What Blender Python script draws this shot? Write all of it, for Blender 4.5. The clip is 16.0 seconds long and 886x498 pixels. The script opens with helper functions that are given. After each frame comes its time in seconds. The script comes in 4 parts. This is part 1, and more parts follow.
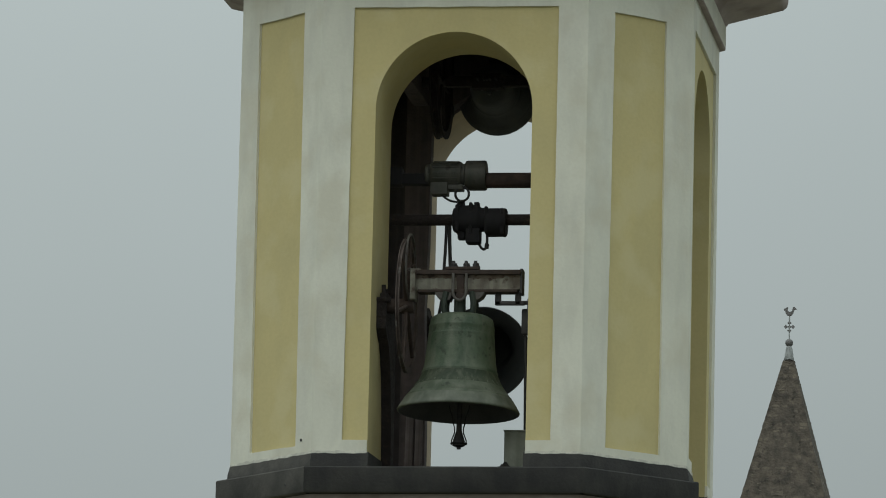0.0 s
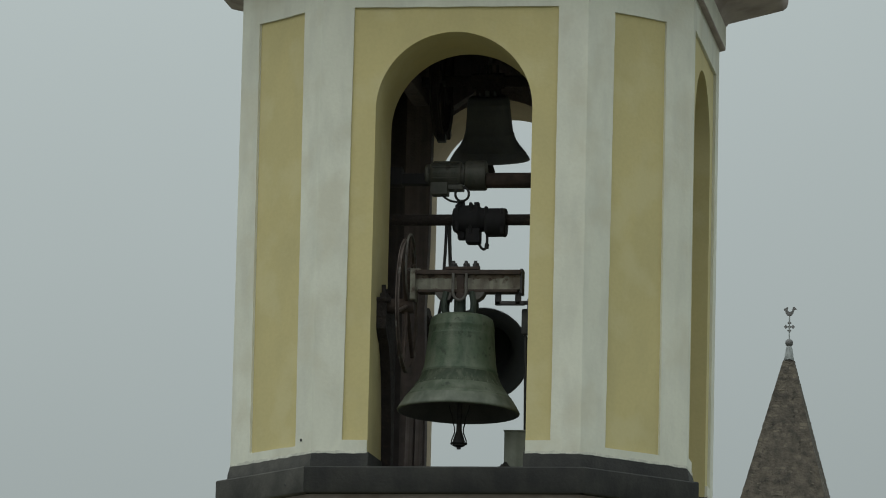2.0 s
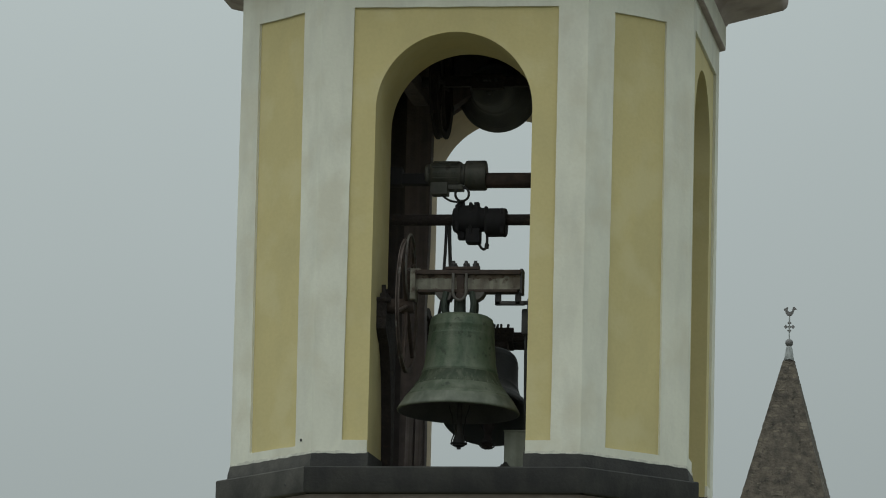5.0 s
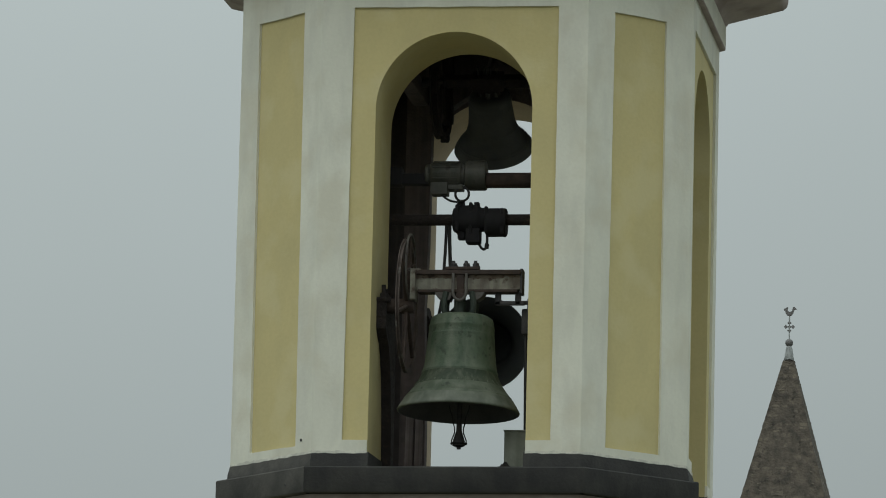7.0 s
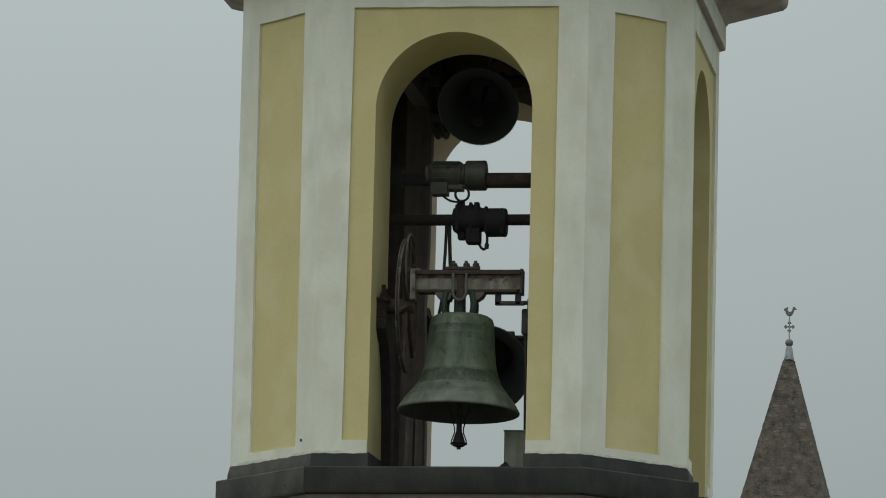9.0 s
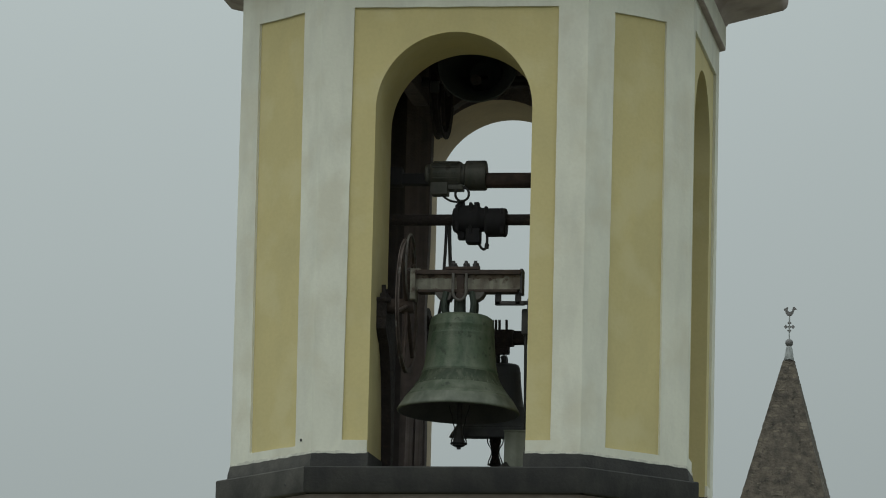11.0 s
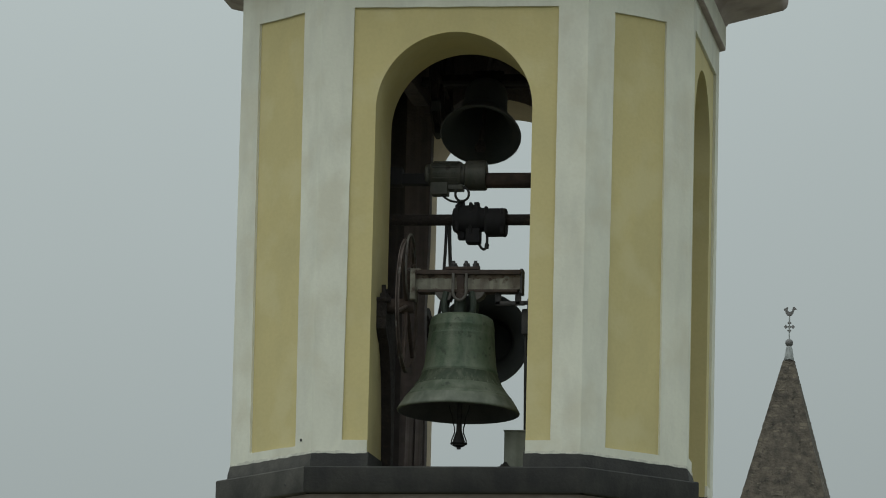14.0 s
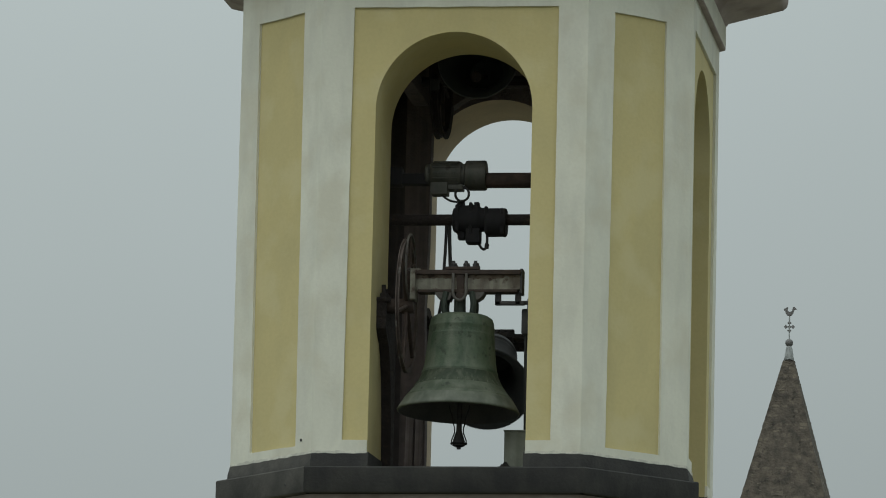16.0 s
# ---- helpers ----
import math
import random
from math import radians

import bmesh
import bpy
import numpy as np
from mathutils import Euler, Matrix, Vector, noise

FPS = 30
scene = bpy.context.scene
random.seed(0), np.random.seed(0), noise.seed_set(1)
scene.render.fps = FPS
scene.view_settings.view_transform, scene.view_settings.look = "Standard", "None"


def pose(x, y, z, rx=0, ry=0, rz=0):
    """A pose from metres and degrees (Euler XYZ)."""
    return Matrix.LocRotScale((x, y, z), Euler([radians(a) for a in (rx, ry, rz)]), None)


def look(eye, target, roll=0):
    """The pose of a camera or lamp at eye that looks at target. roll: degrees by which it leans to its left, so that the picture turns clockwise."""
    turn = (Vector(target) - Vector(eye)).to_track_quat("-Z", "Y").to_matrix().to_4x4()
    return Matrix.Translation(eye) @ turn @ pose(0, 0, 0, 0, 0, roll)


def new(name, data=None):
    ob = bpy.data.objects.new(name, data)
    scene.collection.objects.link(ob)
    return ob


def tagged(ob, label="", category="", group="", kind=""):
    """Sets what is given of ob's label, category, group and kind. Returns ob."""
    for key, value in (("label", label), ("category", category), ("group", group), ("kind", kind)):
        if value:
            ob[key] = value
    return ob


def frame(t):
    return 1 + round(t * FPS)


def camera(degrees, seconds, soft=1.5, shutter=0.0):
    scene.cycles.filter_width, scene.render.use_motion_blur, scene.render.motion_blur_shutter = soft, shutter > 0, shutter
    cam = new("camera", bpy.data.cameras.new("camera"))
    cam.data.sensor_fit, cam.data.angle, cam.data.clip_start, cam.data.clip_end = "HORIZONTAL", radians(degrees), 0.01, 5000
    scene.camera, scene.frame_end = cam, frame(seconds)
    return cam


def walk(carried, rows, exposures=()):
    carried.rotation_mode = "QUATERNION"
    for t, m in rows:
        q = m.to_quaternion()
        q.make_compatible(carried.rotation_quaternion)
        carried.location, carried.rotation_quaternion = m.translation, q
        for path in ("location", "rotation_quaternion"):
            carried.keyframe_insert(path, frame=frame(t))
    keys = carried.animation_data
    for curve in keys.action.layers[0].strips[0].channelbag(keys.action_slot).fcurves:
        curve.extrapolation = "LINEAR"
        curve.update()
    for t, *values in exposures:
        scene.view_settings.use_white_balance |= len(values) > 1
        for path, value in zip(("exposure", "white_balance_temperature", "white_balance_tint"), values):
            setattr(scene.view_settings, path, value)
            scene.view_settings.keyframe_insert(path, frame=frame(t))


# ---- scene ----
cam = camera(7.868, 16.0, soft=1.0, shutter=0.12)
EYE, AIM = (6.984, -51.225, 1.6), (-0.311, -0.044, 11.042)
walk(cam, [(0.0, look(EYE, AIM, 1.335)), (16.0, look(EYE, AIM, 1.335))], exposures=[(0.0, 0.0), (16.0, 0.0)])

# ---- overcast sky and a veiled, very soft sun ----
SUN_DIR = Vector((-0.22, -0.62, 0.72)).normalized()
world = bpy.data.worlds.new("overcast")
scene.world = world
world.use_nodes = True
wn, wl = world.node_tree.nodes, world.node_tree.links
wn.clear()
w_out = wn.new("ShaderNodeOutputWorld")
w_bg = wn.new("ShaderNodeBackground")
w_sky = wn.new("ShaderNodeTexSky")
w_sky.sky_type = "NISHITA"
w_sky.sun_disc = False
w_sky.sun_elevation = math.asin(SUN_DIR.z)
w_sky.sun_rotation = math.atan2(SUN_DIR.x, SUN_DIR.y)
w_sky.dust_density = 6.0
w_scale = wn.new("ShaderNodeVectorMath")
w_scale.operation = "SCALE"
w_scale.inputs["Scale"].default_value = 0.08
wl.new(w_sky.outputs[0], w_scale.inputs[0])
w_tc = wn.new("ShaderNodeTexCoord")
w_sep = wn.new("ShaderNodeSeparateXYZ")
wl.new(w_tc.outputs["Generated"], w_sep.inputs[0])
w_up = wn.new("ShaderNodeMapRange")      # cloud deck: paler towards the zenith
w_up.inputs["From Min"].default_value, w_up.inputs["From Max"].default_value = 0.0, 1.0
w_up.inputs["To Min"].default_value, w_up.inputs["To Max"].default_value = 0.387, 1.19
wl.new(w_sep.outputs["Z"], w_up.inputs["Value"])
w_side = wn.new("ShaderNodeMapRange")    # a little paler towards the west
w_side.inputs["From Min"].default_value, w_side.inputs["From Max"].default_value = -0.21, -0.07
w_side.inputs["To Min"].default_value, w_side.inputs["To Max"].default_value = 1.03, 0.965
w_side.clamp = True
wl.new(w_sep.outputs["X"], w_side.inputs["Value"])
w_noise = wn.new("ShaderNodeTexNoise")
w_noise.inputs["Scale"].default_value = 9.0
w_noise.inputs["Detail"].default_value = 3.0
wl.new(w_tc.outputs["Generated"], w_noise.inputs["Vector"])
w_nr = wn.new("ShaderNodeMapRange")
w_nr.inputs["To Min"].default_value, w_nr.inputs["To Max"].default_value = 0.95, 1.05
wl.new(w_noise.outputs[0], w_nr.inputs["Value"])
w_m1 = wn.new("ShaderNodeMath")
w_m1.operation = "MULTIPLY"
wl.new(w_up.outputs[0], w_m1.inputs[0])
wl.new(w_side.outputs[0], w_m1.inputs[1])
w_m2 = wn.new("ShaderNodeMath")
w_m2.operation = "MULTIPLY"
w_low = wn.new("ShaderNodeMapRange")     # mist thickens towards the horizon
w_low.inputs["From Min"].default_value, w_low.inputs["From Max"].default_value = 0.08, 0.28
w_low.inputs["To Min"].default_value, w_low.inputs["To Max"].default_value = 0.785, 1.175
wl.new(w_sep.outputs["Z"], w_low.inputs["Value"])
w_m3 = wn.new("ShaderNodeMath")
w_m3.operation = "MULTIPLY"
wl.new(w_m1.outputs[0], w_m3.inputs[0])
wl.new(w_low.outputs[0], w_m3.inputs[1])
wl.new(w_m3.outputs[0], w_m2.inputs[0])
wl.new(w_nr.outputs[0], w_m2.inputs[1])
w_cloud = wn.new("ShaderNodeVectorMath")
w_cloud.operation = "SCALE"
w_cloud.inputs[0].default_value = (0.774, 0.880, 0.870)
wl.new(w_m2.outputs[0], w_cloud.inputs["Scale"])
w_mix = wn.new("ShaderNodeMix")
w_mix.data_type = "RGBA"
w_mix.inputs["Factor"].default_value = 0.94
wl.new(w_scale.outputs[0], w_mix.inputs[6])
wl.new(w_cloud.outputs[0], w_mix.inputs[7])
wl.new(w_mix.outputs[2], w_bg.inputs["Color"])
w_bg.inputs["Strength"].default_value = 1.0
wl.new(w_bg.outputs[0], w_out.inputs[0])

sun = new("sun", bpy.data.lights.new("sun", "SUN"))
sun.data.energy, sun.data.angle, sun.data.color = 0.42, radians(70), (1.0, 0.98, 0.94)
sun.matrix_world = look(SUN_DIR * 60, (0, 0, 0))


# ---- materials ----
def material(name, base, other, rough=0.8, metal=0.0, scale=3.0, fine=40.0, bump=0.15, dist=0.01, spots=None, spot_at=0.62, streak=None, per_object=0.0, streak_scale=(9, 9, 0.7), speckle=0.35, placed=False, blotch=None):
    """Two tones mixed by broad noise, fine grain, bump; optional spots and upright rain streaks of a third tone."""
    m = bpy.data.materials.new(name)
    m.use_nodes = True
    n, l = m.node_tree.nodes, m.node_tree.links
    b = n["Principled BSDF"]
    b.inputs["Roughness"].default_value, b.inputs["Metallic"].default_value = rough, metal
    where = n.new("ShaderNodeNewGeometry").outputs["Position"] if placed else n.new("ShaderNodeTexCoord").outputs["Object"]

    def noise_at(sc, det, vec=None, dim=None):
        t = n.new("ShaderNodeTexNoise")
        t.inputs["Scale"].default_value, t.inputs["Detail"].default_value = sc, det
        l.new(vec or where, t.inputs["Vector"])
        return t.outputs[0]

    def ramp(val, lo, hi):
        r = n.new("ShaderNodeMapRange")
        r.inputs["From Min"].default_value, r.inputs["From Max"].default_value = lo, hi
        l.new(val, r.inputs["Value"])
        return r.outputs[0]

    def mix(fac, c1, c2, mode="MIX"):
        x = n.new("ShaderNodeMix")
        x.data_type, x.blend_type = "RGBA", mode
        l.new(fac, x.inputs["Factor"])
        for k, c in ((6, c1), (7, c2)):
            if isinstance(c, tuple):
                x.inputs[k].default_value = (*c, 1)
            else:
                l.new(c, x.inputs[k])
        return x.outputs[2]

    broad, grain = noise_at(scale, 5), noise_at(fine, 4)
    col = mix(ramp(broad, 0.35, 0.66), base, other)
    dark = tuple(v * 0.72 for v in base)
    gr = n.new("ShaderNodeMath")
    gr.operation, gr.inputs[1].default_value = "MULTIPLY", speckle
    l.new(ramp(grain, 0.4, 0.75), gr.inputs[0])
    col = mix(gr.outputs[0], col, dark)
    if streak:
        mp = n.new("ShaderNodeMapping")
        mp.inputs["Scale"].default_value = streak_scale
        l.new(where, mp.inputs["Vector"])
        s = n.new("ShaderNodeMath")
        s.operation, s.inputs[1].default_value = "MULTIPLY", streak[3]
        l.new(ramp(noise_at(1.0, 5, mp.outputs[0]), 0.45, 0.70), s.inputs[0])
        col = mix(s.outputs[0], col, tuple(streak[:3]))
    if blotch:
        k = n.new("ShaderNodeMath")
        k.operation, k.inputs[1].default_value = "MULTIPLY", blotch[3]
        l.new(ramp(noise_at(blotch[4], 6), 0.50, 0.66), k.inputs[0])
        col = mix(k.outputs[0], col, tuple(blotch[:3]))
    if spots:
        col = mix(ramp(noise_at(fine * 0.33, 6), spot_at, spot_at + 0.1), col, spots)
    if per_object:
        oi = n.new("ShaderNodeObjectInfo")
        hv = n.new("ShaderNodeHueSaturation")
        r = n.new("ShaderNodeMapRange")
        r.inputs["To Min"].default_value, r.inputs["To Max"].default_value = 1 - per_object, 1 + per_object
        isle = n.new("ShaderNodeNewGeometry")
        both, wrap = n.new("ShaderNodeMath"), n.new("ShaderNodeMath")
        wrap.operation = "FRACT"
        l.new(oi.outputs["Random"], both.inputs[0])
        l.new(isle.outputs["Random Per Island"], both.inputs[1])
        l.new(both.outputs[0], wrap.inputs[0])
        l.new(wrap.outputs[0], r.inputs["Value"])
        l.new(r.outputs[0], hv.inputs["Value"])
        l.new(col, hv.inputs["Color"])
        col = hv.outputs[0]
    l.new(col, b.inputs["Base Color"])
    bp = n.new("ShaderNodeBump")
    bp.inputs["Strength"].default_value, bp.inputs["Distance"].default_value = bump, dist
    hm = n.new("ShaderNodeMath")
    hm.operation = "ADD"
    l.new(broad, hm.inputs[0])
    l.new(grain, hm.inputs[1])
    l.new(hm.outputs[0], bp.inputs["Height"])
    l.new(bp.outputs[0], b.inputs["Normal"])
    return m


WHITE = material("white_plaster", (0.735, 0.730, 0.628), (0.662, 0.658, 0.562), 0.88, scale=1.1, fine=34, bump=0.25, dist=0.007, streak=(0.49, 0.485, 0.425, 0.42), streak_scale=(5.5, 5.5, 1.6), speckle=0.16, blotch=(0.590, 0.555, 0.440, 0.50, 2.6))
YELLOW = material("yellow_plaster", (0.585, 0.500, 0.245), (0.545, 0.470, 0.235), 0.9, scale=1.8, fine=34, bump=0.2, dist=0.007, streak=(0.44, 0.385, 0.205, 0.26), streak_scale=(4.5, 4.5, 2.0), speckle=0.18, blotch=(0.60, 0.535, 0.305, 0.55, 2.6))
# paler than grey_stone, used on the left cut corner alone
STONE_PALE = material("pale_stone", (0.060, 0.058, 0.053), (0.090, 0.086, 0.077), 0.9, scale=5, fine=42, bump=0.3, dist=0.010, streak=(0.115, 0.108, 0.094, 0.35), streak_scale=(5, 5, 3), blotch=(0.030, 0.029, 0.028, 0.6, 4.0))
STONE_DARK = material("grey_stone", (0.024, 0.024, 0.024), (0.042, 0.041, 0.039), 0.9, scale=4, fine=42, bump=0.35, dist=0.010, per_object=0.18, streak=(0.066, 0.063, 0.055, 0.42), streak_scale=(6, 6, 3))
MORTAR_EDGE = material("flaked_whitewash", (0.70, 0.69, 0.60), (0.52, 0.51, 0.45), 0.9, scale=14, fine=60, bump=0.6, dist=0.01)
SCREED = material("dusty_mortar_screed", (0.44, 0.42, 0.40), (0.36, 0.34, 0.33), 0.95, scale=4, fine=40, bump=0.3)
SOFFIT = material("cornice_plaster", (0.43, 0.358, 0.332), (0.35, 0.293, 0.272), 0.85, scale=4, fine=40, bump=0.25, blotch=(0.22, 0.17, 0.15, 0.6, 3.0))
# grey-brown masonry for the inner faces of the arched walls
INNER = material("inner_masonry", (0.27, 0.23, 0.245), (0.21, 0.18, 0.19), 0.95, scale=6, fine=50, bump=0.8, dist=0.02)
# grey timber made paler for the light that reaches the post's foot
LIT_TIMBER = material("lit_grey_timber", (0.205, 0.172, 0.168), (0.125, 0.104, 0.102), 0.9, scale=7, fine=60, bump=0.6, dist=0.01, streak=(0.060, 0.048, 0.046, 0.7), streak_scale=(26, 26, 0.8))
# blacker timber for the four corner posts
BLACK_TIMBER = material("black_timber", (0.052, 0.043, 0.044), (0.032, 0.027, 0.029), 0.85, scale=8, fine=60, bump=0.6, dist=0.01, streak=(0.085, 0.068, 0.066, 0.45), streak_scale=(20, 20, 0.6))
TIMBER = material("weathered_dark_timber", (0.110, 0.088, 0.088), (0.066, 0.055, 0.058), 0.9, scale=8, fine=60, bump=0.6, dist=0.01, streak=(0.145, 0.112, 0.103, 0.55), streak_scale=(20, 20, 0.6))
PATINA = material("green_bronze_patina", (0.033, 0.058, 0.033), (0.076, 0.105, 0.064), 0.62, 0.2, scale=5, fine=44, bump=0.4, dist=0.008, streak=(0.160, 0.172, 0.130, 0.55), streak_scale=(11, 11, 3.5), spots=(0.028, 0.038, 0.024), spot_at=0.61, blotch=(0.120, 0.140, 0.098, 0.6, 4.2))
FRIEZE = material("blackened_frieze_patina", (0.026, 0.041, 0.023), (0.048, 0.062, 0.037), 0.7, 0.15, scale=9, fine=50, bump=0.5, dist=0.008, streak=(0.115, 0.128, 0.088, 0.6), streak_scale=(26, 26, 4))
FLARE = material("greyed_patina", (0.056, 0.078, 0.049), (0.100, 0.116, 0.082), 0.62, 0.2, scale=6, fine=44, bump=0.4, dist=0.008, streak=(0.165, 0.176, 0.140, 0.6), streak_scale=(12, 12, 3), spots=(0.030, 0.040, 0.028), spot_at=0.63)
CANON = material("dark_green_bronze", (0.022, 0.034, 0.026), (0.040, 0.052, 0.041), 0.8, 0.2, scale=8, fine=40, bump=0.4, streak=(0.075, 0.08, 0.065, 0.4))
# palest tone of the green bell, for the band at its lip
PALE_LIP = material("pale_lip_patina", (0.122, 0.135, 0.102), (0.070, 0.084, 0.062), 0.65, 0.2, scale=7, fine=40, bump=0.4, dist=0.006, streak=(0.19, 0.198, 0.165, 0.55), streak_scale=(10, 10, 4))
DARK_BRONZE = material("dark_bronze", (0.080, 0.082, 0.086), (0.112, 0.116, 0.116), 0.65, 0.2, scale=5, fine=40, bump=0.25, streak=(0.12, 0.125, 0.11, 0.4))
MOUTH = material("tarnished_bronze_mouth", (0.085, 0.085, 0.084), (0.110, 0.108, 0.104), 0.85, 0.1, scale=6, fine=50, bump=0.2)
# bronze of the far bell, its backlit shade put into the colour
SILHOUETTE_BRONZE = material("silhouette_bronze", (0.024, 0.025, 0.029), (0.036, 0.038, 0.041), 0.62, 0.2, scale=5, fine=40, bump=0.25, streak=(0.075, 0.078, 0.070, 0.35))
INSIDE_BRONZE = material("tarnished_bronze_inside", (0.044, 0.050, 0.052), (0.056, 0.062, 0.062), 0.85, 0.1, scale=6, fine=50, bump=0.2)
RUSTY = material("rusty_painted_steel", (0.285, 0.280, 0.228), (0.150, 0.130, 0.104), 0.8, 0.1, scale=7, fine=34, bump=0.45, spots=(0.055, 0.034, 0.024), spot_at=0.57, streak=(0.075, 0.055, 0.043, 0.68), streak_scale=(14, 14, 4))
# rust crust whose dark tone also holds the yoke flange's shade
RUST_SHADE = material("dark_rust_and_shade", (0.105, 0.075, 0.056), (0.165, 0.135, 0.105), 0.9, 0.05, scale=14, fine=60, bump=0.6, spots=(0.045, 0.030, 0.022), spot_at=0.55)
HOOP = material("dull_grey_steel", (0.125, 0.118, 0.108), (0.075, 0.066, 0.058), 0.7, 0.3, scale=8, fine=50, bump=0.3, spots=(0.05, 0.035, 0.028), spot_at=0.6)
WHEEL_STEEL = material("rust_streaked_steel", (0.125, 0.098, 0.086), (0.065, 0.048, 0.041), 0.8, 0.2, scale=6, fine=40, bump=0.5, spots=(0.17, 0.16, 0.145), spot_at=0.60, streak=(0.030, 0.022, 0.019, 0.6))
DARK_RUST = material("black_brown_rust", (0.036, 0.028, 0.027), (0.022, 0.018, 0.018), 0.95, 0.1, scale=10, fine=50, bump=0.8, dist=0.02, spots=(0.05, 0.036, 0.028), spot_at=0.6)
RUST = material("brown_rusted_iron", (0.078, 0.055, 0.046), (0.044, 0.034, 0.030), 0.85, 0.3, scale=10, fine=60, bump=0.5)
IRON = material("black_iron", (0.040, 0.039, 0.041), (0.060, 0.056, 0.055), 0.65, 0.3, scale=10, fine=60, bump=0.3)
# darker copy of the motor enamel, with the lower motor's shade in its colour
MOTOR_SHADED = material("shaded_motor_enamel", (0.009, 0.009, 0.012), (0.016, 0.015, 0.018), 0.85, 0.1, scale=8, fine=50, bump=0.15)
MOTOR = material("dark_motor_enamel", (0.046, 0.050, 0.044), (0.080, 0.080, 0.072), 0.6, 0.15, scale=7, fine=50, bump=0.25, streak=(0.13, 0.125, 0.11, 0.4), spots=(0.03, 0.025, 0.022), spot_at=0.60)
RUBBER = material("black_cable", (0.012, 0.012, 0.013), (0.02, 0.02, 0.02), 0.6, scale=12, fine=70, bump=0.1)
BOX_GREY = material("grey_green_cabinet_paint", (0.285, 0.305, 0.250), (0.22, 0.235, 0.195), 0.6, 0.1, scale=7, fine=50, bump=0.15, streak=(0.10, 0.105, 0.085, 0.5))
SPIRE = material("lichened_spire_stone", (0.160, 0.136, 0.104), (0.066, 0.057, 0.048), 0.95, scale=3.6, fine=13, bump=0.8, dist=0.05, per_object=0.20, spots=(0.245, 0.215, 0.165), spot_at=0.64, placed=True, speckle=0.5)
JOINT = material("spire_mortar", (0.130, 0.110, 0.086), (0.056, 0.048, 0.041), 0.95, scale=3.6, fine=13, bump=0.9, dist=0.05, spots=(0.040, 0.034, 0.028), spot_at=0.60, placed=True)
LEAD = material("pale_lead", (0.34, 0.36, 0.35), (0.25, 0.26, 0.26), 0.6, 0.3, scale=6, fine=30, bump=0.2)
DULL_METAL = material("dull_grey_metal", (0.17, 0.165, 0.165), (0.12, 0.115, 0.11), 0.6, 0.3, scale=9, fine=40, bump=0.2)
BARE = material("bare_beige_plaster", (0.60, 0.495, 0.345), (0.50, 0.415, 0.295), 0.9, scale=3, fine=34, bump=0.3)
GROUND = material("wet_grass_and_gravel", (0.105, 0.112, 0.075), (0.15, 0.14, 0.115), 0.9, scale=0.3, fine=6, bump=0.4, dist=0.05)
TILE = material("dark_roof_covering", (0.12, 0.08, 0.06), (0.09, 0.065, 0.05), 0.85, scale=3, fine=30, bump=0.4)

# ---- building helpers ----
PLACE = {}


def thing(name, at, label, category, group="", kind=""):
    e = new(name)
    e.empty_display_size = 0.1
    e.location = at
    PLACE[e] = Vector(at)
    return tagged(e, label, category, group, kind)


def mesh_of(name, bm, mats, smooth=None):
    me = bpy.data.meshes.new(name)
    bmesh.ops.recalc_face_normals(bm, faces=bm.faces[:])
    bm.to_mesh(me)
    bm.free()
    for m in mats if isinstance(mats, (list, tuple)) else (mats,):
        me.materials.append(m)
    if smooth:
        me.polygons.foreach_set("use_smooth", [True] * len(me.polygons))
        me.set_sharp_from_angle(angle=radians(smooth))
    return me


def part(name, bm, mats, parent, label="", smooth=35):
    """One mesh, given in world places, under a thing or under a part."""
    at = PLACE[parent]
    bmesh.ops.translate(bm, verts=bm.verts, vec=-at)
    ob = new(name, mesh_of(name, bm, mats, smooth))
    ob.parent = parent
    PLACE[ob] = at
    if label:
        ob["label"] = label
    return ob


def solo(name, bm, mats, at, label, category, group="", kind="", smooth=35):
    bmesh.ops.translate(bm, verts=bm.verts, vec=-Vector(at))
    ob = new(name, mesh_of(name, bm, mats, smooth))
    ob.location = at
    PLACE[ob] = Vector(at)
    return tagged(ob, label, category, group, kind)


def box(bm, c, s, bevel=0.0, turn=None, mat=0):
    g = bmesh.ops.create_cube(bm, size=1.0)
    vs = g["verts"]
    bmesh.ops.scale(bm, verts=vs, vec=s)
    fs = list({f for v in vs for f in v.link_faces})
    if bevel:
        r = bmesh.ops.bevel(bm, geom=list({e for v in vs for e in v.link_edges}), offset=bevel, segments=2, affect="EDGES", profile=0.6)
        vs = list({v for f in r["faces"] for v in f.verts} | {v for v in vs if v.is_valid})
        fs = list({f for v in vs for f in v.link_faces})
    for f in fs:
        f.material_index = mat
    if turn is not None:
        bmesh.ops.transform(bm, matrix=turn, verts=vs)
    bmesh.ops.translate(bm, verts=vs, vec=c)
    return bm


def cyl(bm, p0, p1, r0, r1=None, seg=24, mat=0):
    p0, p1 = Vector(p0), Vector(p1)
    d = p1 - p0
    m = Matrix.Translation((p0 + p1) / 2) @ d.to_track_quat("Z", "Y").to_matrix().to_4x4()
    g = bmesh.ops.create_cone(bm, cap_ends=True, segments=seg, radius1=r0, radius2=r0 if r1 is None else r1, depth=d.length, matrix=m)
    for f in {f for v in g["verts"] for f in v.link_faces}:
        f.material_index = mat
    return bm


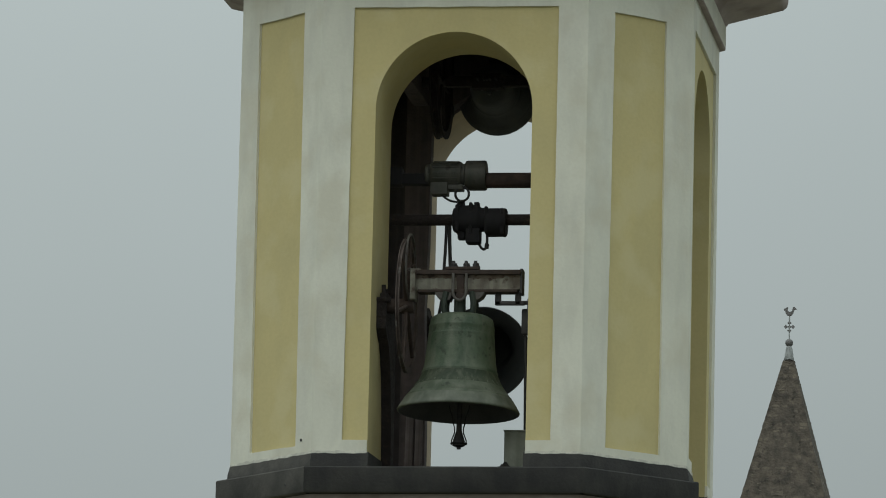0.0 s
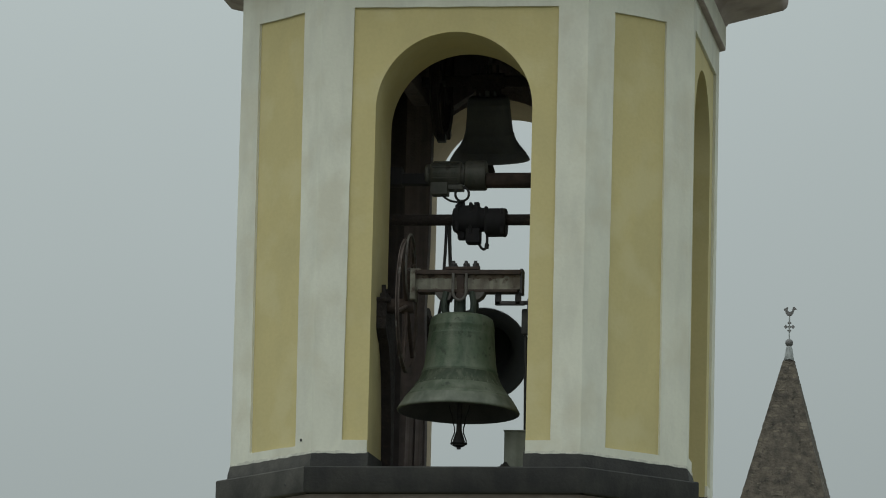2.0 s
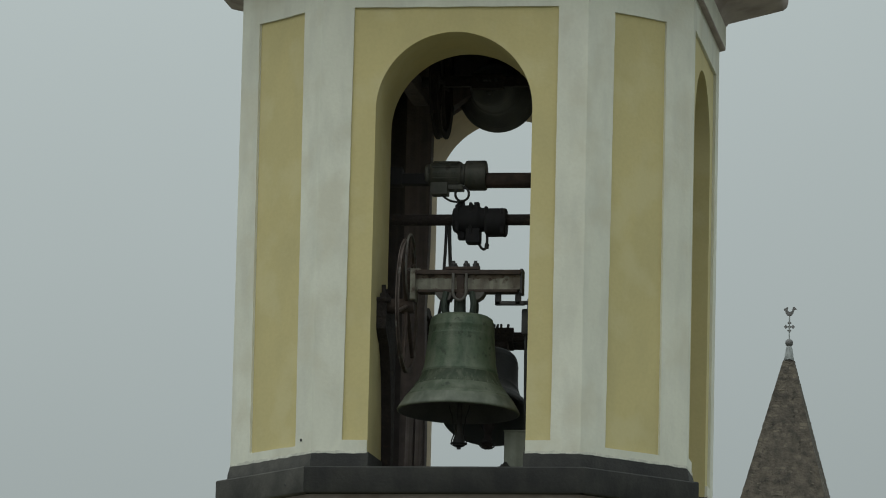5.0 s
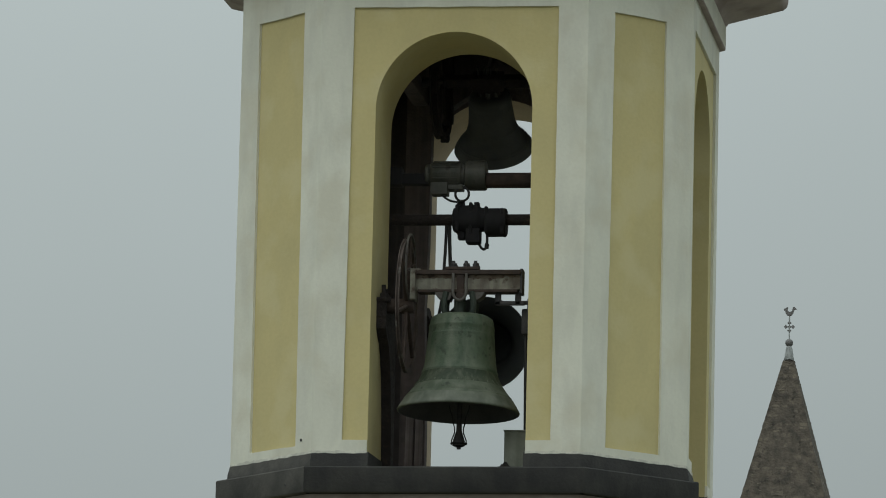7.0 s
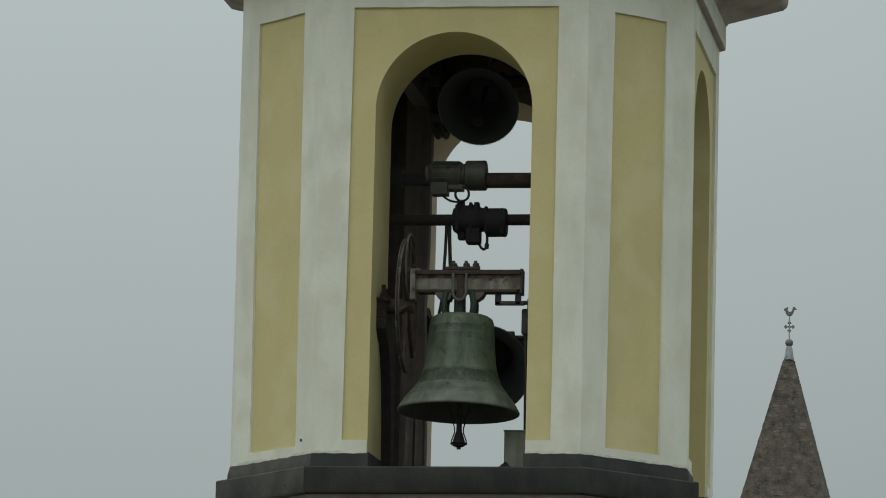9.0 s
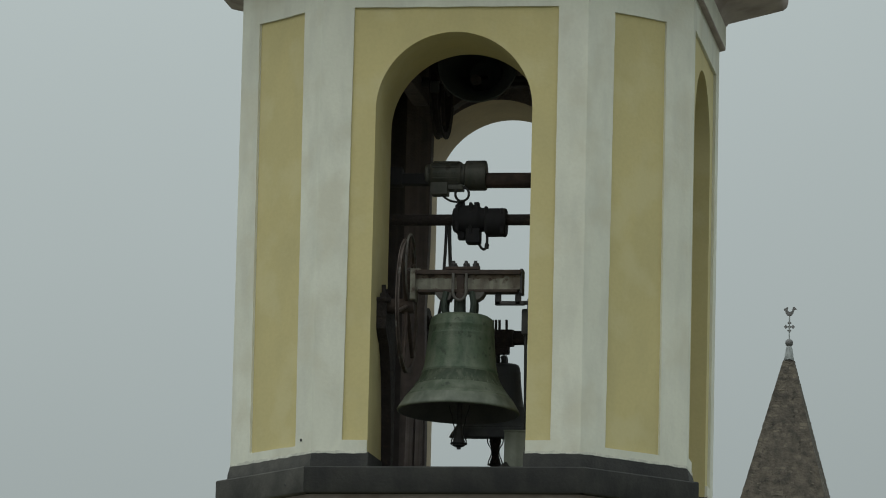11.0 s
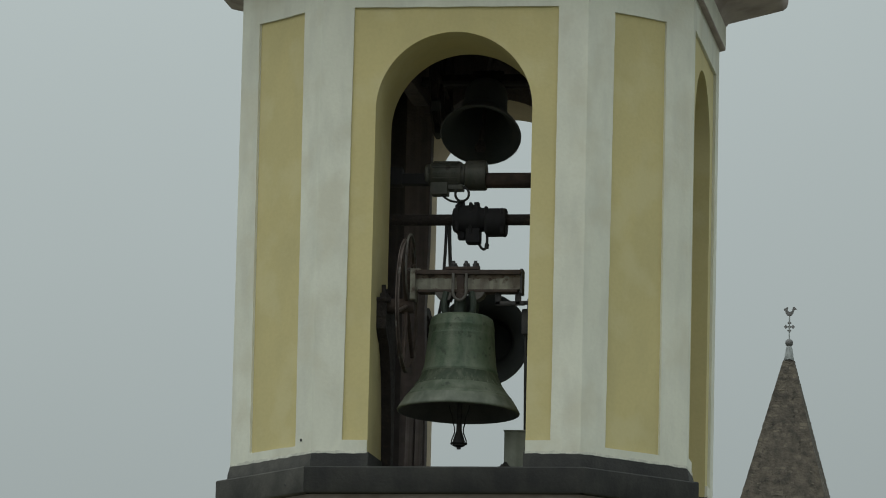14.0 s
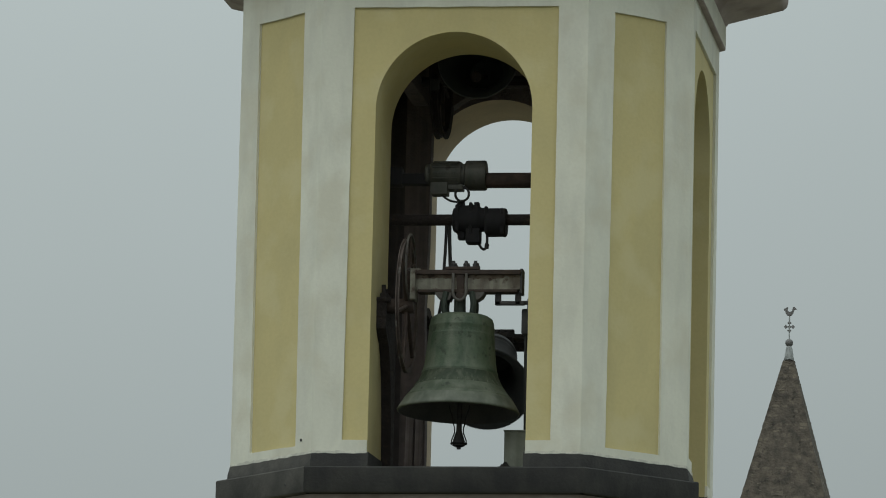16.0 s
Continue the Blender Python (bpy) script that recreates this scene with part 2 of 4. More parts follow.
def lathe(bm, profile, centre=(0, 0, 0), seg=64, axis="Z", mats=None):
    """Rings of (radius, height) about an axis; a radius of 0 closes the form."""
    c = Vector(centre)
    turn = {"Z": Matrix.Identity(3), "X": Matrix.Rotation(radians(90), 3, "Y"), "Y": Matrix.Rotation(radians(-90), 3, "X")}[axis]
    rings = []
    for r, z in profile:
        if r <= 1e-5:
            rings.append([bm.verts.new(c + turn @ Vector((0, 0, z)))])
        else:
            rings.append([bm.verts.new(c + turn @ Vector((r * math.cos(k * 2 * math.pi / seg), r * math.sin(k * 2 * math.pi / seg), z))) for k in range(seg)])
    for i, (a, b) in enumerate(zip(rings, rings[1:])):
        for k in range(seg):
            q = [a[k % len(a)], a[(k + 1) % seg % len(a)], b[(k + 1) % seg % len(b)], b[k % len(b)]]
            q = list(dict.fromkeys(q))
            if len(q) > 2:
                f = bm.faces.new(q)
                f.material_index = mats[i] if mats else 0
    return bm


def tube(bm, pts, r, seg=8, closed=False):
    pts = [Vector(p) for p in pts]
    n = len(pts)
    rings = []
    for i, p in enumerate(pts):
        a = pts[(i - 1) % n] if closed or i else p
        b = pts[(i + 1) % n] if closed or i < n - 1 else p
        q = (b - a).to_track_quat("Z", "Y").to_matrix()
        rings.append([bm.verts.new(p + q @ Vector((r * math.cos(k * 2 * math.pi / seg), r * math.sin(k * 2 * math.pi / seg), 0))) for k in range(seg)])
    for a, b in list(zip(rings, rings[1:])) + ([(rings[-1], rings[0])] if closed else []):
        off = min(range(seg), key=lambda o: (a[0].co - b[o].co).length)
        for k in range(seg):
            bm.faces.new((a[k], a[(k + 1) % seg], b[(k + 1 + off) % seg], b[(k + off) % seg]))
    if not closed:
        bm.faces.new(rings[0])
        bm.faces.new(rings[-1][::-1])
    return bm


def bend(p0, p1, p2, p3, n=14):
    """Points along a Bezier curve."""
    p = [Vector(v) for v in (p0, p1, p2, p3)]
    return [p[0] * (1 - t) ** 3 + p[1] * 3 * t * (1 - t) ** 2 + p[2] * 3 * t * t * (1 - t) + p[3] * t ** 3 for t in (i / n for i in range(n + 1))]


def prism(bm, poly, place, d0, d1, mats=(0, 0, 0)):
    """A flat outline of (u, z), laid by place(u, depth, z), thick from d0 to d1. mats: front, sides, back."""
    f = [bm.verts.new(place(u, d0, z)) for u, z in poly]
    b = [bm.verts.new(place(u, d1, z)) for u, z in poly]
    bm.faces.new(f).material_index = mats[0]
    bm.faces.new(b[::-1]).material_index = mats[2]
    for k in range(len(poly)):
        j = (k + 1) % len(poly)
        bm.faces.new((f[k], b[k], b[j], f[j])).material_index = mats[1]
    return bm


# ---- the tower's plan ----
A, B = 2.124, 0.757                  # broad side, leg of the cut corner
H = A / 2 + B                        # half the whole width
PW, PQ = 1.640, 0.535                # panel widths
OW = 0.625                           # half the opening
Z_SILL, Z_BASE, Z_PB, Z_PT = 8.972, 9.092, 9.193, 12.668
Z_APEX, Z_WALL = 12.470, 13.16
THICK = 0.88
P_LEFT, P_RIGHT = 0.812, 0.824      # panel edges either side of the front opening
SPRING = Z_APEX - OW
TAN = math.tan(radians(22.5))


def octagon(e):
    """Corners of the plan, pushed out by e."""
    h, s = H + e, A / 2 + e * TAN
    w = h + 0.022                    # the west side stands a little further out
    return [(-s, -h), (s, -h), (h, -s), (h, s), (s, h), (-s, h), (-w, s), (-w, -s)]


def side_place(k):
    """place(u, depth, z) for side k: 0 front, then round to the right; odd sides are the cut corners."""
    c, n = octagon(0.0)[k], octagon(0.0)[(k + 1) % 8]
    mid = Vector(((c[0] + n[0]) / 2, (c[1] + n[1]) / 2, 0))
    along = Vector((n[0] - c[0], n[1] - c[1], 0)).normalized()
    inward = Vector((-along.y, along.x, 0))
    return lambda u, d, z: mid + along * u + inward * d + Vector((0, 0, z))


def arch(w, z0, spring, n=40):
    return [(w, z0)] + [(w * math.cos(math.pi * i / n), spring + w * math.sin(math.pi * i / n)) for i in range(n + 1)] + [(-w, z0)]


def ring(bm, profile, lift=0.0):
    """A moulding round the octagon from (push, height) points; closed outline. lift: how much its north-west end has risen."""
    loops = [[Vector((x, y, z + (lift if i in (5, 6) else 0.0))) for i, (x, y) in enumerate(octagon(e))] for e, z in profile]
    vs = [[bm.verts.new(p) for p in lp] for lp in loops]
    n = len(profile)
    for i in range(n):
        a, b = vs[i], vs[(i + 1) % n]
        for k in range(8):
            bm.faces.new((a[k], a[(k + 1) % 8], b[(k + 1) % 8], b[k]))
    return bm


tower = thing("bell_tower", (0, 0, 0), "octagonal belfry with yellow panels, white pilasters and arched openings", "bell tower")


def wavy(p, q, seed, amp=0.0035, step=0.05):
    """Points from p up to q, hand-laid: a line that wanders a little."""
    p, q = Vector(p), Vector(q)
    n = max(2, int((q - p).length / step))
    side = Vector((-(q - p).y, (q - p).x)).normalized()
    return [tuple(p.lerp(q, i / n) + side * (amp * noise.noise(Vector((i * 0.41, seed, 0.3))) if 0 < i else 0.0)) for i in range(n)]


def build_walls():
    for k in range(8):
        pl = side_place(k)
        if k % 2 == 0:
            bm = bmesh.new()
            foot = Z_SILL if k != 2 else 8.66
            core = [(-A / 2, foot), (-A / 2, Z_WALL), (A / 2, Z_WALL), (A / 2, foot)] + arch(OW, foot, SPRING)
            if k == 4:
                core = core[:4] + arch(OW + 0.010, foot, SPRING + 0.008)
            if k == 2:
                core = core[:4] + [(u - 0.022, z) for u, z in arch(0.648, foot, SPRING + 0.015)]
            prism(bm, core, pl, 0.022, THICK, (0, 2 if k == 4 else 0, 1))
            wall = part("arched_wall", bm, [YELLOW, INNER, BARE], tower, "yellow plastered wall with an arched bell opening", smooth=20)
            bm = bmesh.new()
            pl0, pr0 = (0.905, PW / 2) if k == 2 else (P_LEFT, P_RIGHT)
            edge = [(-OW - 0.002 - (0.045 if k == 2 else 0), Z_PB), (-pl0 - 0.013, Z_PB), (-pl0, Z_PT), (pr0, Z_PT), (pr0, Z_PB), (OW + 0.002, Z_PB)]
            edge = [q for i in range(5) for q in wavy(edge[i], edge[i + 1], k * 7 + i)] + edge[-1:]
            fr = [(-A / 2, Z_BASE), (edge[0][0], Z_BASE)] + edge + [ (OW + 0.002, Z_BASE), (A / 2, Z_BASE), (A / 2, Z_WALL), (-A / 2, Z_WALL)]
            prism(bm, fr, pl, 0.0, 0.024)
            part("white_surround", bm, WHITE, wall, "raised white plaster border", smooth=20)
        else:
            c0, c1 = octagon(0.0)[k], octagon(0.0)[(k + 1) % 8]
            L = math.dist(c0, c1)
            bm = bmesh.new()
            top = [pl(-L / 2, 0.022, 0), pl(L / 2, 0.022, 0), pl(0, L / 2, 0)]
            lo = [bm.verts.new(p + Vector((0, 0, Z_SILL))) for p in top]
            hi = [bm.verts.new(p + Vector((0, 0, Z_WALL))) for p in top]
            bm.faces.new(lo)
            bm.faces.new(hi[::-1])
            for i in range(3):
                j = (i + 1) % 3
                bm.faces.new((lo[i], hi[i], hi[j], lo[j]))
            wall = part("corner_wall", bm, YELLOW, tower, "narrow canted wall with a tall yellow panel", smooth=20)
            bm = bmesh.new()
            q0, q1 = (-PQ / 2 - 0.045, PQ / 2 + 0.012) if k == 7 else (-PQ / 2, PQ / 2)
            zp = Z_PB - 0.036
            outer = [(-L / 2, Z_BASE), (L / 2, Z_BASE), (L / 2, Z_WALL), (-L / 2, Z_WALL)]
            zt = Z_PT - 0.010 if k == 1 else Z_PT
            q1 -= 0.008 if k == 1 else 0.0
            d0, d1, dt, dz = {7: (0.027, 0.045, 0.015, 0.016), 1: (-0.022, 0.0, 0.0, 0.006)}.get(k, (0, 0, 0, 0))
            hole = [(q0 + d0, zp + dz), (q1 + d1, zp + dz * 0.5), (q1 + dt, zt), (q0, zt)]
            rim, inner = [], []
            for i in range(4):
                run = wavy(hole[i], hole[(i + 1) % 4], k * 11 + i)
                o0, o1 = Vector(outer[i]), Vector(outer[(i + 1) % 4])
                inner += run
                rim += [tuple(o0.lerp(o1, j / len(run))) for j in range(len(run))]
            outer, hole = rim, inner
            m = len(hole)
            for d in (0.0, 0.024):
                o = [bm.verts.new(pl(u, d, z)) for u, z in outer]
                h = [bm.verts.new(pl(u, d, z)) for u, z in hole]
                for i in range(m):
                    j = (i + 1) % m
                    bm.faces.new((o[i], o[j], h[j], h[i]))
                if d == 0.0:
                    o0, h0 = o, h
                else:
                    for i in range(m):
                        j = (i + 1) % m
                        bm.faces.new((h0[i], h0[j], h[j], h[i]))
                        bm.faces.new((o0[i], o0[j], o[j], o[i]))
            part("white_surround", bm, WHITE, wall, "raised white plaster border", smooth=20)


def build_mouldings():
    # cornice: fascia band, sloping soffit, rounded lip
    bm = bmesh.new()
    ring(bm, [(-0.5, 12.95), (0.0, 12.944), (0.050, 12.940), (0.050, 12.95), (0.050, 13.12), (0.046, 13.19), (-0.5, 13.19)])
    part("fascia_band", bm, WHITE, tower, "projecting white band under the cornice", smooth=25)
    bm = bmesh.new()
    ring(bm, [(-0.01, 12.941), (-0.01, 12.929), (0.044, 12.924), (0.049, 12.929), (0.049, 12.937)])
    part("drip_moulding", bm, SOFFIT, tower, "thin brown underside of the white band", smooth=25)
    bm = bmesh.new()
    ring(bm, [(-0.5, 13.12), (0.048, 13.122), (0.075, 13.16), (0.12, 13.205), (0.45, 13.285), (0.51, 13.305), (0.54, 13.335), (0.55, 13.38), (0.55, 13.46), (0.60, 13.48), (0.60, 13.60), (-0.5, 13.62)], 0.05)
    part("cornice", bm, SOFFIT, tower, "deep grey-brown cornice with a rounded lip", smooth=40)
    bm = bmesh.new()
    pts = octagon(0.55)
    base = [bm.verts.new((x, y, 13.68 if i in (5, 6) else 13.63)) for i, (x, y) in enumerate(pts)]
    tip = bm.verts.new((0, 0, 15.2))
    bm.faces.new(base[::-1])
    for i in range(8):
        bm.faces.new((base[i], base[(i + 1) % 8], tip))
    part("roof", bm, TILE, tower, "low pyramid roof")
    bm = bmesh.new()
    box(bm, (0, 0, 13.05), (2.3, 2.3, 0.08))
    for i in range(-4, 5):
        box(bm, (i * 0.22, 0, 12.98), (0.12, 2.1, 0.08), 0.008)
    part("belfry_ceiling", bm, TIMBER, tower, "dark timber belfry ceiling")
    # stone courses under the walls
    for k in range(8):
        pl = side_place(k)
        L = math.dist(octagon(0.0)[k], octagon(0.0)[(k + 1) % 8])
        spans = [(-L / 2, -OW + 0.012), (OW - 0.012, L / 2)] if k % 2 == 0 else [(-L / 2, L / 2)]
        for u0, u1 in spans:
            bm = bmesh.new()
            prof = [(0.0, Z_BASE + 0.006), (-0.018, Z_SILL + 0.05), (-0.022, Z_SILL - 0.004), (THICK + 0.01 if k % 2 == 0 else 0.3, Z_SILL - 0.004), (THICK + 0.01 if k % 2 == 0 else 0.3, Z_BASE + (0.045 if k % 2 == 0 else -0.07))]
            ends = []
            for u in (u0, u1):
                sgn = -1 if u == -L / 2 else (1 if u == L / 2 else 0)
                ends.append([bm.verts.new(pl(u + sgn * (-d) * TAN * (1 if d < 0 else 0), d, z)) for d, z in prof])
            n = len(prof)
            for i in range(n):
                j = (i + 1) % n
                bm.faces.new((ends[0][i], ends[0][j], ends[1][j], ends[1][i]))
            bm.faces.new(ends[0])
            bm.faces.new(ends[1][::-1])
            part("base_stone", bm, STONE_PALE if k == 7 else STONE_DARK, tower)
        cuts = [-L / 2, L / 2]
        runs = list(zip(cuts, cuts[1:])) if k != 2 else []
        for u0, u1 in runs:
            bm = bmesh.new()
            prof = [(-0.096, Z_SILL - 0.002), (-0.104, Z_SILL - 0.012), (-0.104, 8.78), (-0.095, 8.765), (0.9 if k == 0 else 0.3, 8.765), (0.9 if k == 0 else 0.3, Z_SILL - 0.005)]
            ends = []
            for u, gap in ((u0, 0.003), (u1, -0.003)):
                sgn = -1 if u == -L / 2 else (1 if u == L / 2 else 0)
                ends.append([bm.verts.new(pl(u + (0 if sgn else gap) + sgn * max(-d, 0) * TAN, d, z)) for d, z in prof])
            n = len(prof)
            for i in range(n):
                j = (i + 1) % n
                bm.faces.new((ends[0][i], ends[0][j], ends[1][j], ends[1][i]))
            bm.faces.new(ends[0])
            bm.faces.new(ends[1][::-1])
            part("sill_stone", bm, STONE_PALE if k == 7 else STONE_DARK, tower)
    # flaked whitewash where wall meets stone
    for k in (7, 0, 1, 2):
        pl = side_place(k)
        L = math.dist(octagon(0.0)[k], octagon(0.0)[(k + 1) % 8])
        spans = [(-L / 2, -OW), (OW, L / 2)] if k % 2 == 0 else [(-L / 2, L / 2)]
        for u0, u1 in spans:
            bm = bmesh.new()
            n = max(6, int((u1 - u0) / 0.015))
            lo = [(u0 + (u1 - u0) * i / n, Z_BASE - 0.005 - 0.006 * noise.noise(Vector((i * 0.21, k * 5.1, u0))) - 0.005 * noise.noise(Vector((i * 1.3, k * 3.1, 2.0)))) for i in range(n + 1)]
            hi = [(u, Z_BASE + 0.014 + 0.012 * noise.noise(Vector((u * 17.0, k * 2.3, 4.0)))) for u, z in lo][::-1]
            prism(bm, lo + hi, pl, -0.0035, 0.004)
            part("plaster_edge", bm, MORTAR_EDGE, tower)
    # string course: the sill's shadow is put into its brown tone
    bm = bmesh.new()
    ring(bm, [(-0.5, 8.762), (0.02, 8.762), (0.022, 8.74), (0.01, 8.70), (-0.5, 8.69)])
    part("string_course", bm, SOFFIT, tower, "thin string course, brown-grey for the shadow under the sill")
    bm = bmesh.new()
    ring(bm, [(-0.5, 8.70), (0.0, 8.70), (0.0, 0.0), (-0.5, 0.0)])
    part("tower_shaft", bm, YELLOW, tower, "plain yellow plastered lower tower", smooth=20)
    bm = bmesh.new()
    box(bm, (0, 0, 8.90), (1.90, 1.90, 0.12))
    part("belfry_floor", bm, SCREED, tower, "pale dusty mortar floor")


build_walls()
build_mouldings()
pl7 = side_place(7)
# black disc added in place of a small hole in the plaster
bm = bmesh.new()
cyl(bm, pl7(0.402, -0.006, 9.205), pl7(0.402, 0.01, 9.205), 0.011, seg=12)
part("wall_plug", bm, IRON, tower, "small dark hole in the plaster, made as a black disc")
bm = bmesh.new()
cyl(bm, pl7(0.345, -0.109, 8.840), pl7(0.345, -0.09, 8.840), 0.011, seg=12)
part("stone_plug", bm, IRON, tower, "small black plug in the sill stone")

ground_bm = bmesh.new()
bmesh.ops.create_grid(ground_bm, x_segments=8, y_segments=8, size=2500)
solo("ground", ground_bm, GROUND, (0, 0, 0), "flat ground of wet grass and gravel", "ground", kind="structure")


# ---- bells ----
def bell_profile(r, h, wall=0.075):
    """Outer then inner outline, for a mouth radius r and height h above the lip."""
    outer = [(0.0, 1.0), (0.34, 1.0), (0.44, 0.99), (0.50, 0.965), (0.522, 0.925), (0.532, 0.88), (0.536, 0.875), (0.538, 0.86), (0.535, 0.855), (0.539, 0.80), (0.540, 0.79), (0.543, 0.785), (0.544, 0.777), (0.543, 0.77), (0.559, 0.65), (0.583, 0.50), (0.605, 0.42), (0.62, 0.41), (0.625, 0.395), (0.62, 0.385), (0.670, 0.31), (0.724, 0.25), (0.785, 0.20), (0.853, 0.145), (0.866, 0.142), (0.870, 0.13), (0.885, 0.118), (0.896, 0.115), (0.905, 0.10), (0.953, 0.055), (0.985, 0.02), (1.0, 0.0), (0.995, -0.012), (0.975, -0.018)]
    inner = [(0.90, 0.01), (0.80, 0.07), (0.68, 0.19), (0.58, 0.33), (0.52, 0.50), (0.49, 0.70), (0.46, 0.84), (0.40, 0.91), (0.0, 0.93)]
    prof = [(a * r, b * h) for a, b in outer + inner]
    lip = [i for i, (a, b) in enumerate(outer) if b < 0.125]
    mats = [2 if lip[0] <= i < lip[-1] - 1 else (3 if 0.25 < b <= 0.385 else (4 if b <= 0.25 else 0)) for i, (a, b) in enumerate(outer[:-1])]
    return prof, mats + [1] * len(inner)


def clapper_mesh(bm, length, ball):
    """A rod with a flared striking end, hung from its own origin."""
    lathe(bm, [(0, 0), (0.018, 0), (0.016, -length * 0.5), (0.022, -length + ball * 3.4), (ball * 0.42, -length + ball * 2.8), (ball * 0.80, -length + ball * 1.6), (ball, -length + ball * 0.9), (ball * 0.92, -length + ball * 0.55), (ball * 0.55, -length + ball * 0.38), (ball * 0.32, -length + ball * 0.3), (ball * 0.30, -length + ball * 0.04), (0, -length)], (0, 0, 0), 20)
    return bm


def clapper_cables(clapper, path, ring_at):
    """Two thin cables down either side of a clapper, given as (half spread, height), and the loop that joins them."""
    for sx in (-1, 1):
        bm = bmesh.new()
        p = [(sx * w, 0.0, z) for w, z in path]
        pts = [q for k in range(len(p) - 1) for q in bend(p[k], (p[k][0], 0, p[k][2] * 0.6 + p[k + 1][2] * 0.4), (p[k + 1][0], 0, p[k][2] * 0.4 + p[k + 1][2] * 0.6), p[k + 1], 6)[(1 if k else 0):]]
        tube(bm, pts, 0.0055, 6)
        cable = new("safety_cable", mesh_of("safety_cable", bm, RUBBER, 40))
        cable.parent = clapper
        cable["label"] = "thin black safety cable"
    w, z = ring_at
    bm = bmesh.new()
    tube(bm, [(w * math.cos(i * math.pi / 16), w * math.sin(i * math.pi / 16), z) for i in range(32)], 0.0065, 6, closed=True)
    loop = new("cable_loop", mesh_of("cable_loop", bm, RUBBER, 40))
    loop.parent = clapper


def make_bell(name, pivot, rim_drop, radius, height, mat, label, group, reach):
    px, py, pz = pivot
    t = thing(name, pivot, label, "bell", group)
    zr = pz - rim_drop
    prof, mats = bell_profile(radius, height)
    bm = bmesh.new()
    lathe(bm, prof, (px, py, zr), 72, mats=mats)
    body = part("bell_body", bm, [mat, MOUTH if mat is PATINA else INSIDE_BRONZE] + ([PALE_LIP, FRIEZE, FLARE] if mat is PATINA else [mat] * 3), t, smooth=50)
    zt = zr + height
    s = radius / 0.5
    for k in range(4 if mat is PATINA else 6):
        a = k * math.pi / 3 + 0.5
        if mat is PATINA:
            a = radians((32, 148, 212, 328)[k])
        bm = bmesh.new()
        o = (0.134 if mat is PATINA else 0.105) * s
        gap = max((pz - 0.112) - zt, 0.04)
        ca, sa = math.cos(a), math.sin(a)
        p = [(px + r * ca, py + r * sa, z) for r, z in ((o * 0.90, zt - 0.012), (o * 1.22, zt + gap * 0.35), (o * 1.02, zt + gap * 0.75), (o * 0.92, zt + gap))]
        tube(bm, bend(*p), (0.026 if mat is PATINA else 0.030) * s, 8)
        part("canon_loop", bm, CANON if mat is PATINA else mat, t)
    bm = bmesh.new()
    cyl(bm, (px, py, zt - 0.005), (px, py, pz), 0.05 * s, 0.045 * s, 16)
    part("crown_post", bm, CANON if mat is PATINA else mat, t)
    bm = bmesh.new()
    clapper_mesh(bm, height * 0.93 + reach, 0.054 * (0.6 + 0.4 * s))
    cl = new("clapper", mesh_of("clapper", bm, IRON if mat is PATINA else DARK_RUST, 40))
    cl.parent = t
    cl.location = Vector((px, py, zr + height * 0.93)) - Vector(pivot)
    cl["label"] = "black iron clapper"
    return t, body, cl, zt, zr


# the near bell hangs still in the front arch
FB = (0.028, -1.40, 10.545)
near_bell, nb_body, nb_clapper, nb_top, nb_rim = make_bell("bronze_bell", FB, FB[2] - 9.480, 0.486, 0.768, PATINA, "large green-patinated bronze bell hanging still under a rusty steel yoke", "bells of the belfry", 0.298)


# the bell hangs a little askew under its yoke
nb_body.location, nb_body.rotation_euler = (0.0275, 0.0, 0.0), (radians(-1.6), radians(0.9), 0)
nb_clapper.location.x += 0.016
clapper_cables(nb_clapper, [(0.080, -0.66), (0.050, -0.78), (0.034, -0.86), (0.060, -0.962)], (0.062, -0.966))


